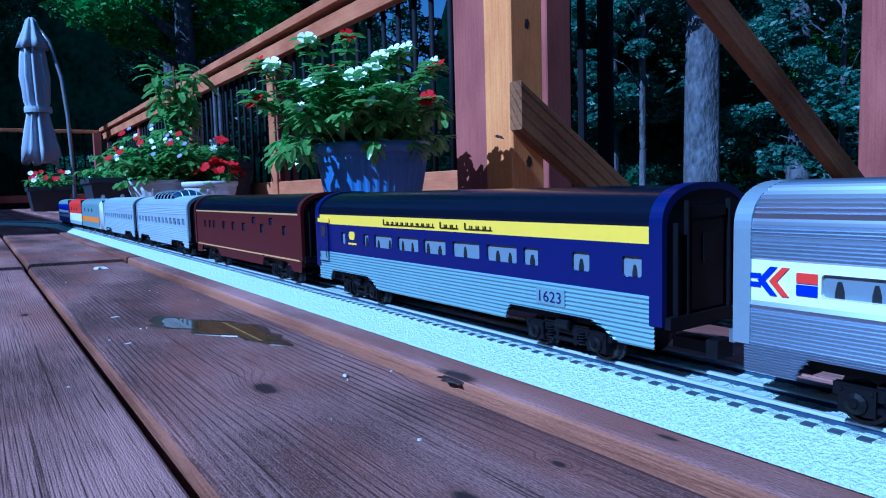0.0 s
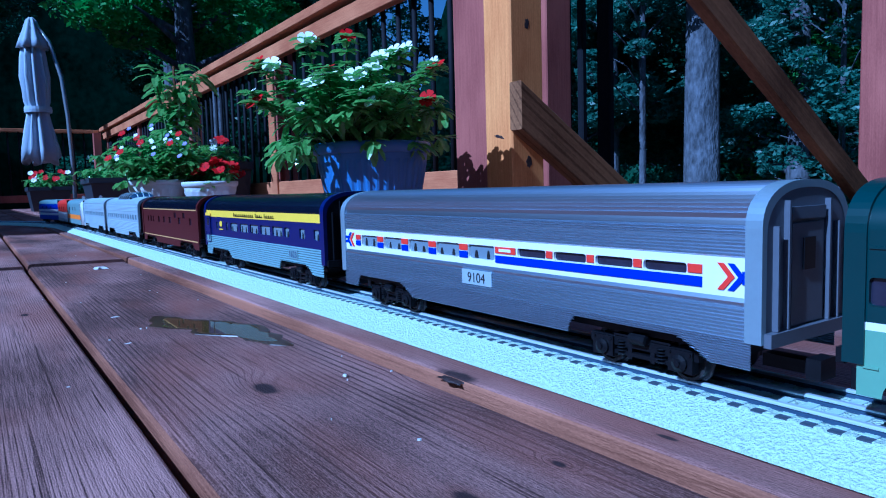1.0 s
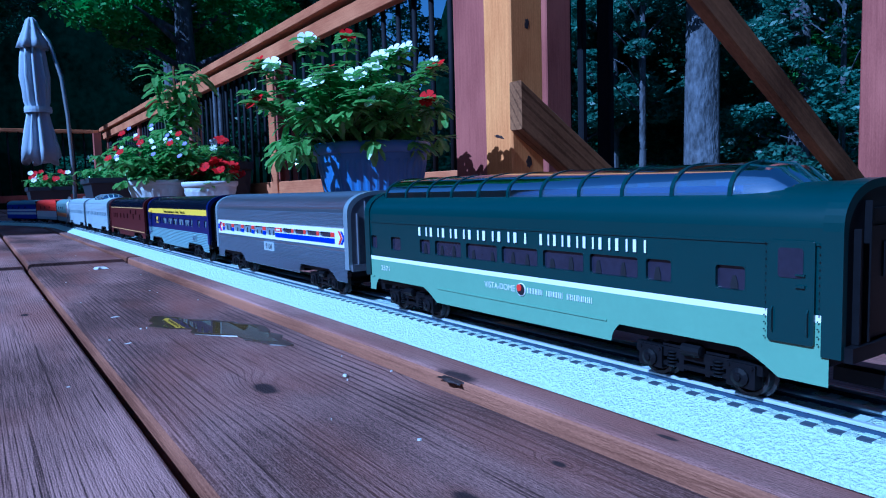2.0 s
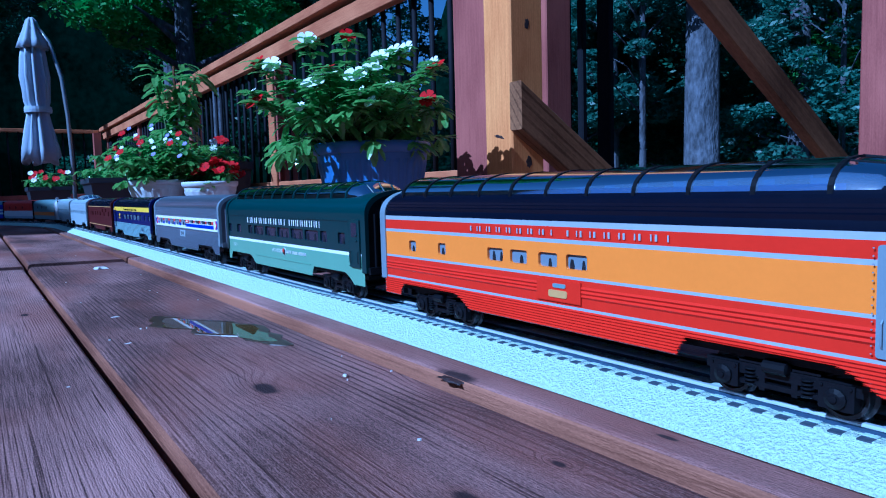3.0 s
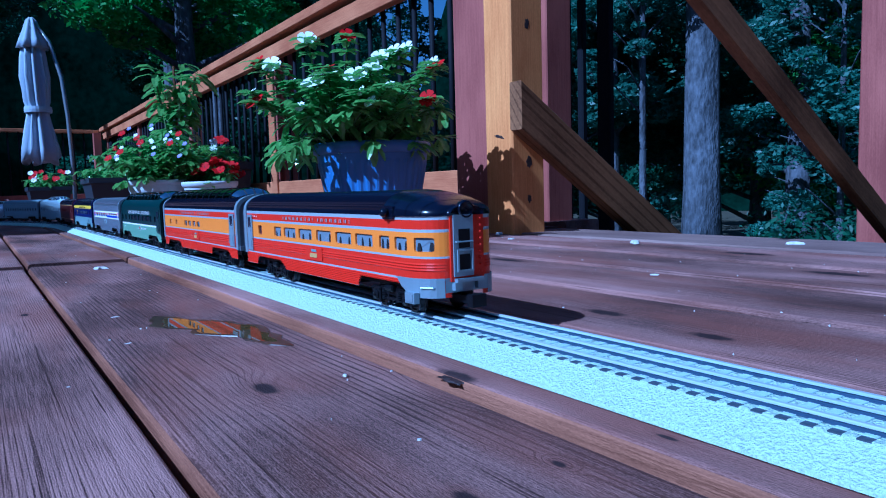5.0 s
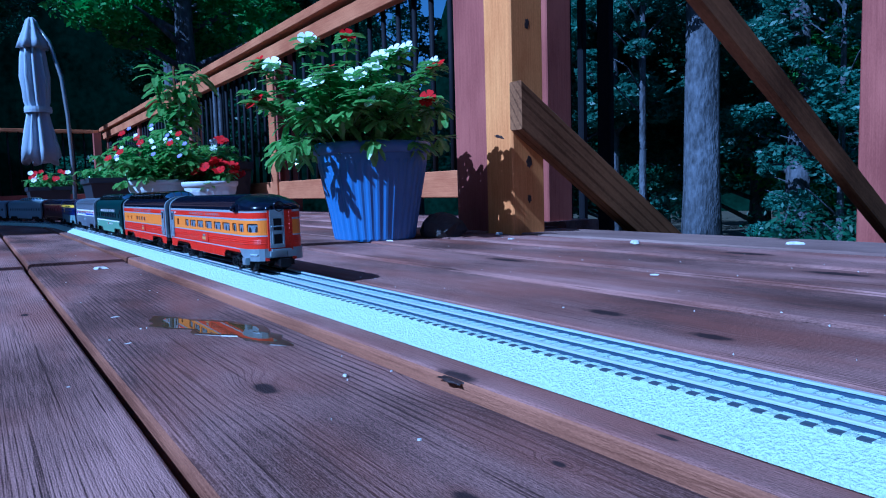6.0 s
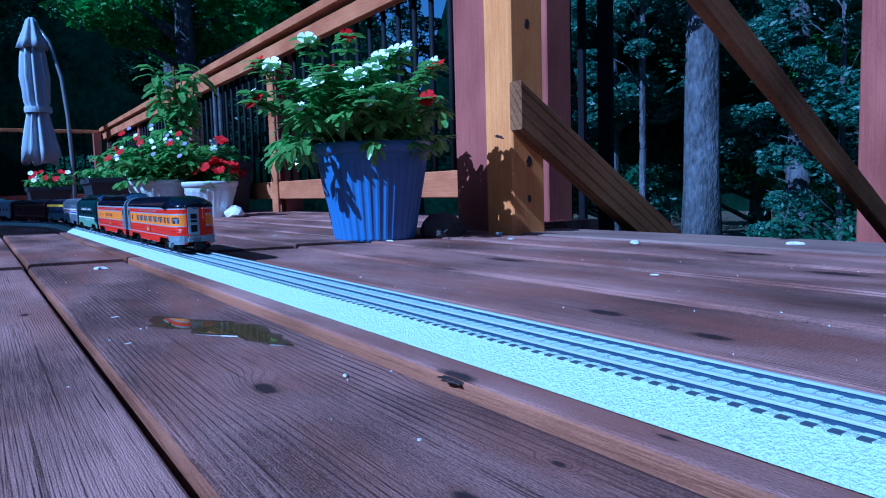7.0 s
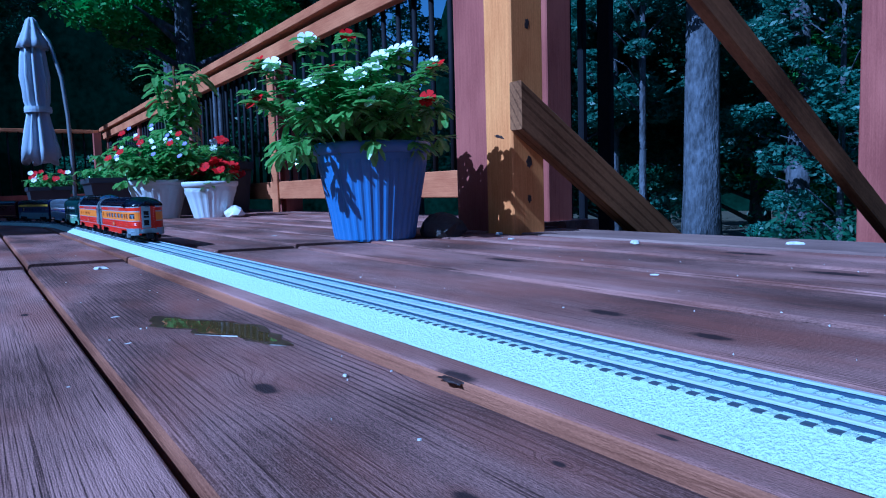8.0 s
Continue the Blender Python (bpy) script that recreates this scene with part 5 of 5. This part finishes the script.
for k in range(5):
    a = k * 1.257
    pts = [(0.02 * math.cos(a), 0.02 * math.sin(a), 0.15), (0.06 * math.cos(a), 0.06 * math.sin(a), 0.45), (0.10 * math.cos(a), 0.10 * math.sin(a), 0.62 + 0.05 * (k % 3))]
    st.tube(pts, 0.004, 5)
    for i in range(44):
        t = g.uniform(0.25, 1.0)
        z = 0.15 + t * (0.50 + 0.05 * (k % 3))
        b2 = g.uniform(0, 6.283)
        leaf(lv, (0.10 * t * math.cos(a), 0.10 * t * math.sin(a), z), (math.cos(b2), math.sin(b2), g.uniform(-0.2, 0.7)), g.uniform(0.07, 0.12), 0.032, 0, g, 0.6)
part("foliage", lv, LEAF, tall), part("stem", st, STEM, tall)


def trough(name, label, at, w, d, h, seed, reds, turn=0):
    t = thing(name, label, "planter", at=at, turn=turn)
    b = Build()
    b.sweep([[(x * s, y * s, z) for x, y in ((-w / 2, -d / 2), (w / 2, -d / 2), (w / 2, d / 2), (-w / 2, d / 2))] for s, z in ((0.82, 0.0), (0.97, h * 0.84), (1.04, h * 0.85), (1.04, h), (0.93, h), (0.92, h * 0.9))])
    part("body", b, POTDARK, t, fix=True)
    bush(t, h * 0.9, w * 0.5, 0.13, 26, seed, (0.05, 0.022), 5, 0.2)
    g2 = random.Random(seed)
    for k in range(reds):
        set_flower(t, (FLOWER_R, FLOWER_R, FLOWER_W)[k % 3], (g2.uniform(-w, w) * 0.48, g2.uniform(-d, d) * 0.45, h + g2.uniform(0.05, 0.13)), (0.8, -0.4, 0.5), 0.85)
    return t


trough("planter_box", "dark planter with small red flowers", (-6.47, 0.515, 0.0), 0.40, 0.30, 0.20, 31, 20)
trough("planter_box", "dark empty-looking plastic planter with low greenery", (-5.55, 0.86, 0.0), 0.46, 0.36, 0.24, 32, 0)
trough("planter_box", "dark planter with trailing green and red flowers", (-3.75, 1.12, 0.0), 0.34, 0.24, 0.27, 33, 6)

# ---- folded parasol ----
parasol = thing("folded_parasol", "folded pale grey cantilever parasol", "parasol", at=(-8.20, 0.62, 0))
rings = []
for z, r in ((0.50, 0.20), (0.62, 0.19), (0.80, 0.15), (0.95, 0.115), (1.02, 0.105), (1.10, 0.13), (1.35, 0.15), (1.55, 0.13), (1.70, 0.10)):
    ring = []
    for i in range(48):
        a = 6.28319 * i / 48
        rr = 0.74 * r * (1 + 0.30 * math.sin(9 * a + z * 2) + 0.07 * math.sin(3 * a))
        ring.append((rr * math.cos(a), rr * math.sin(a), z + (0.05 * math.sin(5 * a) if z < 0.6 else 0)))
    rings.append(ring)
part("canopy", Build().sweep(rings), FABRIC, parasol, "pale folded canvas", smooth=True)
rings = [[((r * (1 + 0.18 * math.sin(7 * 6.28319 * i / 42))) * math.cos(6.28319 * i / 42), (r * (1 + 0.18 * math.sin(7 * 6.28319 * i / 42))) * math.sin(6.28319 * i / 42), z) for i in range(42)]
         for z, r in ((1.64, 0.135), (1.72, 0.11), (1.82, 0.075), (1.92, 0.045), (1.95, 0.02))]
part("vent_cap", Build().sweep(rings), FABRIC, parasol, "pale canvas top cap", smooth=True)
part("strap", Build().lathe([(0.125, 0.99), (0.128, 1.02), (0.125, 1.05)], 24), FABRIC, parasol)
part("arm", Build().tube([(0.02, 0.02, 1.90), (0.08, 0.14, 1.70), (0.12, 0.22, 1.35), (0.14, 0.25, 0.95), (0.14, 0.26, 0.50), (0.14, 0.26, 0.02)], 0.020, 8), POLE, parasol, "curved grey metal arm", smooth=True)
part("base", Build().lathe([(0.24, 0.0), (0.24, 0.04), (0.06, 0.07)], 24, (0.14, 0.26, 0)), POTDARK, parasol)

# ---- stone and litter on the deck ----
g = random.Random(12)
rings = []
for z, r in ((0.0, 0.040), (0.012, 0.046), (0.03, 0.040), (0.045, 0.022), (0.050, 0.004)):
    rings.append([(1.15 * r * (1 + g.uniform(-0.15, 0.15)) * math.cos(0.5236 * i), r * (1 + g.uniform(-0.15, 0.15)) * math.sin(0.5236 * i), z) for i in range(12)])
tagged(part("stone", Build().sweep(rings), STONE, at=(-1.165, 0.800, 0)), "dark rough stone lying beside the blue pot", "stone")
for i, (x, y, r) in enumerate(((-0.743, 0.899, 0.015), (-0.542, 1.019, 0.012), (-1.065, 0.140, 0.009), (-1.478, 0.553, 0.012), (-1.27, 0.64, 0.010), (-1.10, 0.90, 0.015),
                               (-1.14, 0.66, 0.008), (-1.60, 0.60, 0.008), (-0.98, 0.83, 0.007), (-0.47, 0.60, 0.004), (-0.62, 0.09, 0.003), (-0.33, 0.16, 0.0025), (-0.50, 0.08, 0.003))):
    ob_ = part("dry_petal", blob(r, r * 0.45, min(0.005, r * 0.35), 13, 60 + i, 0.55), CHIP, at=pose(x, y, -0.0006, 0, 0, g.uniform(0, 180)))
    tagged(ob_, "pale dry curled petal lying on the deck", "litter", "litter on the deck")

rings = []
for z, r in ((0.0, 0.030), (0.010, 0.040), (0.022, 0.034), (0.034, 0.026), (0.044, 0.012)):
    rings.append([(1.2 * r * g.uniform(0.62, 1.25) * math.cos(0.5236 * i), r * g.uniform(0.62, 1.25) * math.sin(0.5236 * i), z + g.uniform(0, 0.006)) for i in range(12)])
tagged(part("crumpled_paper", Build().sweep(rings), PETALW, at=(-2.84, 0.895, 0.003)), "crumpled white paper lying beside the white pot", "litter")

specks = Build()
g = random.Random(91)
for k in range(150):
    x, y, r = g.uniform(-1.5, -0.08), g.uniform(-0.05, 0.92), g.uniform(0.0003, 0.0009)
    if 0.19 < y < 0.30:
        continue
    a = g.uniform(0, 3.14)
    c, s = math.cos(a), math.sin(a)
    ring = [(-1.0, 0), (-0.3, 0.35), (0.6, 0.4), (1.0, 0), (0.4, -0.4), (-0.5, -0.3)]
    near = max(q for q, _ in rows_of_boards if q <= y)
    top = 0.0012 - (y - near) * 0.021 + (0.0035 if x < JOINT - 0.01 else 0.0)
    specks.sweep([[(x + r * (u * c - w * s), y + r * (u * s + w * c), z) for u, w in ring] for z in (top - 0.0012, top + 0.0002)])
tagged(part("deck_specks", specks, CHIP), "tiny pale specks of litter on the planks", "litter", kind="stuff")

# ---- unseen house-like block, added to shade the far end of the deck ----
house = thing("unseen_shade_block", "plain sided unseen block added to shade the far end of the deck", "house", kind="structure")
part("wall", Build().box(-12.0, -2.00, -6.0, -3.05, -1.6, 2.72), SIDING, house)
part("roof", Build().sweep([[(x, -6.4, 2.72), (x, -2.95, 2.72), (x, -2.95, 2.86), (x, -4.6, 4.2), (x, -6.4, 2.86)] for x in (-12.2, -1.94)]), STONE, house, fix=True)

# ---- ground, woods and distance ----
tagged(part("ground", Build().quad((-90, -90, -1.6), (90, -90, -1.6), (90, 90, -1.6), (-90, 90, -1.6)), GROUND), "dark leaf-covered forest floor", "ground", kind="structure")
rs = np.random.RandomState(7)


def leaves(centres, radii, count, size, flat=0.6):
    """A crown of many small leaves scattered in uneven clumps."""
    c, r = np.array(centres, float), np.array(radii, float)
    pick = rs.randint(0, len(c), count)
    d = rs.normal(size=(count, 3))
    d /= np.linalg.norm(d, axis=1)[:, None]
    p = c[pick] + d * (r[pick] * rs.uniform(0.45, 1.0, count) ** 0.5)[:, None] * np.array((1, 1, flat))
    u = rs.normal(size=(count, 3))
    u[:, 2] *= 0.5
    u /= np.linalg.norm(u, axis=1)[:, None]
    w = np.cross(u, rs.normal(size=(count, 3)))
    w /= np.linalg.norm(w, axis=1)[:, None]
    s = size * rs.uniform(0.6, 1.3, count)[:, None]
    v = np.stack((p - u * s, p - w * s * 0.45, p + u * s, p + w * s * 0.45), 1).reshape(-1, 3)
    b = Build()
    b.v, b.f, b.m = v.tolist(), np.arange(count * 4).reshape(-1, 4).tolist(), [0] * count
    return b


def tree(x, y, height, girth, seed, crown_from, spread, count, size, mat, lean=0.0):
    g = random.Random(seed)
    t = thing("tree", "tall woodland tree with grey bark and green leaves", "tree", "trees round the deck", at=(x, y, -1.6))
    rings = []
    for i in range(9):
        f = i / 8
        z, rr = f * height, girth * (1 - 0.7 * f) * (1.25 if i == 0 else 1)
        rings.append([(lean * z + rr * (1 + 0.10 * math.sin(5 * a + seed)) * math.cos(a), rr * math.sin(a) * (1 + 0.08 * math.sin(3 * a)), z) for a in (6.28319 * k / 14 for k in range(14))])
    b = Build().sweep(rings)
    centres, radii = [], []
    for k in range(30):
        a, z = g.uniform(0, 6.283), crown_from + (height - crown_from) * g.random()
        reach = spread * g.uniform(0.45, 1.0) * (1.1 - 0.6 * z / height)
        end = (lean * z + reach * math.cos(a), reach * math.sin(a), z + 0.25 * reach)
        b.tube([(lean * z, 0, z - 0.3), ((lean * z + end[0]) / 2, end[1] / 2, z + 0.05 * reach), end], [girth * 0.28, girth * 0.16, girth * 0.05], 6)
        for f in (0.55, 0.8, 1.0):
            centres.append((lean * z + (end[0] - lean * z) * f + g.uniform(-0.3, 0.3), end[1] * f + g.uniform(-0.3, 0.3), z + 0.25 * reach * f + g.uniform(-0.3, 0.3)))
            radii.append(g.uniform(0.25, 0.95) * spread * 0.28)
    part("trunk", b, BARK, t, smooth=True)
    part("crown", leaves(centres, radii, count, size), mat, t)
    return t


# a place at distance d straight through the view, given by sideways and depth numbers
def spot(side_m, depth):
    return (-0.8207 * depth + 0.566 * side_m, 0.564 * depth + 0.824 * side_m)


tree(*spot(3.05, 8.0), 13, 0.225, 1, 7.2, 3.0, 26000, 0.060, FOREST)
for i, (sm, dp, h, cf, sp_, n, m) in enumerate(((1.7, 10.5, 12, 1.2, 2.0, 26000, FOREST), (4.9, 10.5, 11, 1.0, 3.2, 30000, FOREST), (6.8, 9.5, 10, 0.9, 3.0, 26000, FORESTB), (3.5, 13.0, 13, 1.0, 3.4, 24000, FOREST),
                                              (-4.1, 13.0, 13, 4.2, 3.4, 24000, FOREST), (-6.2, 15.0, 14, 5.6, 4.2, 22000, FOREST), (-10.5, 14.0, 13, 5.6, 4.4, 20000, FOREST), (8.5, 14.0, 13, 0.5, 4.0, 22000, FOREST),
                                              (-4.0, 10.5, 11, 4.4, 3.4, 34000, FORESTB), (-3.1, 8.6, 8, 3.2, 2.2, 26000, FORESTB), (5.2, 16.0, 15, 0.5, 4.5, 22000, FOREST), (4.3, 18.0, 16, 1.0, 4.0, 20000, FOREST), (-4.7, 16.0, 14, 1.0, 3.2, 22000, FOREST), (-0.7, 21.0, 13, 2.0, 3.0, 9000, FOREST), (5.7, 8.6, 8, 0.6, 2.0, 24000, FORESTC), (3.1, 10.6, 10, 2.4, 2.2, 30000, FORESTC), (2.35, 9.5, 9, 2.5, 1.25, 30000, FORESTC), (4.6, 8.8, 9, 1.6, 2.2, 26000, FORESTC))):
    tree(*spot(sm, dp), h, 0.16, 10 + i, cf, sp_, n * 2, 0.046 if dp < 12 else 0.075, m, 0.0)
tree(*spot(4.45, 7.6), 5.8, 0.045, 42, 1.0, 1.1, 28000, 0.034, FORESTC)
tree(*spot(2.45, 8.3), 7.5, 0.05, 43, 2.6, 0.95, 30000, 0.034, FORESTC)
tree(*spot(2.85, 9.9), 9.0, 0.05, 44, 1.0, 1.4, 40000, 0.040, FORESTC)
# low undergrowth under the trees
us = []
for k in range(46):
    sm, dp = rs.uniform(3.7, 8), rs.uniform(5.2, 9.5)
    x, y = spot(sm * dp / 8, dp)
    if y > 2.6:
        us.append((x, y, -1.6 + rs.uniform(0.1, 1.2)))
tagged(part("undergrowth", leaves(us, [0.55] * len(us), 20000, 0.034, 0.8), FOREST), "dense dark green undergrowth below the deck", "shrubs", kind="stuff")
# distant sheet whose painted shade darkens the gaps between the trees
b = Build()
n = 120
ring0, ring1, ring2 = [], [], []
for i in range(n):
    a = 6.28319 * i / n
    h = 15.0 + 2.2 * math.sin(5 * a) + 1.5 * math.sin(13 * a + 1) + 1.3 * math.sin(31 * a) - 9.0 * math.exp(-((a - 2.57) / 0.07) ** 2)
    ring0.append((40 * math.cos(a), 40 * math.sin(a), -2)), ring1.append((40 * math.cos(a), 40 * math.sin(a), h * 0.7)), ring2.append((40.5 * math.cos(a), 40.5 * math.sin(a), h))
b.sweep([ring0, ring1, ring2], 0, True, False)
tagged(part("backdrop", b, FAR), "distant woods with their deep shade as a near-black colour", "woods", kind="structure")


# ---- what moves ----
SPEED = 0.320


def motions():
    for car, x0 in CARS:
        rows = []
        for k in range(33):
            t = 0.25 * k
            p, a = along(-x0 + SPEED * t)
            rows.append((t, Matrix.Translation((p.x, p.y, RT)) @ Matrix.Rotation(a, 4, "Z")))
        walk(car, rows)
    turn = SPEED / 0.0085 / 30
    for w, dx in WHEELS:
        walk(w, [(k / 30, Matrix.Translation((dx, 0, 0.0085)) @ Matrix.Rotation(-turn * k, 4, "Y")) for k in range(241)])


motions()
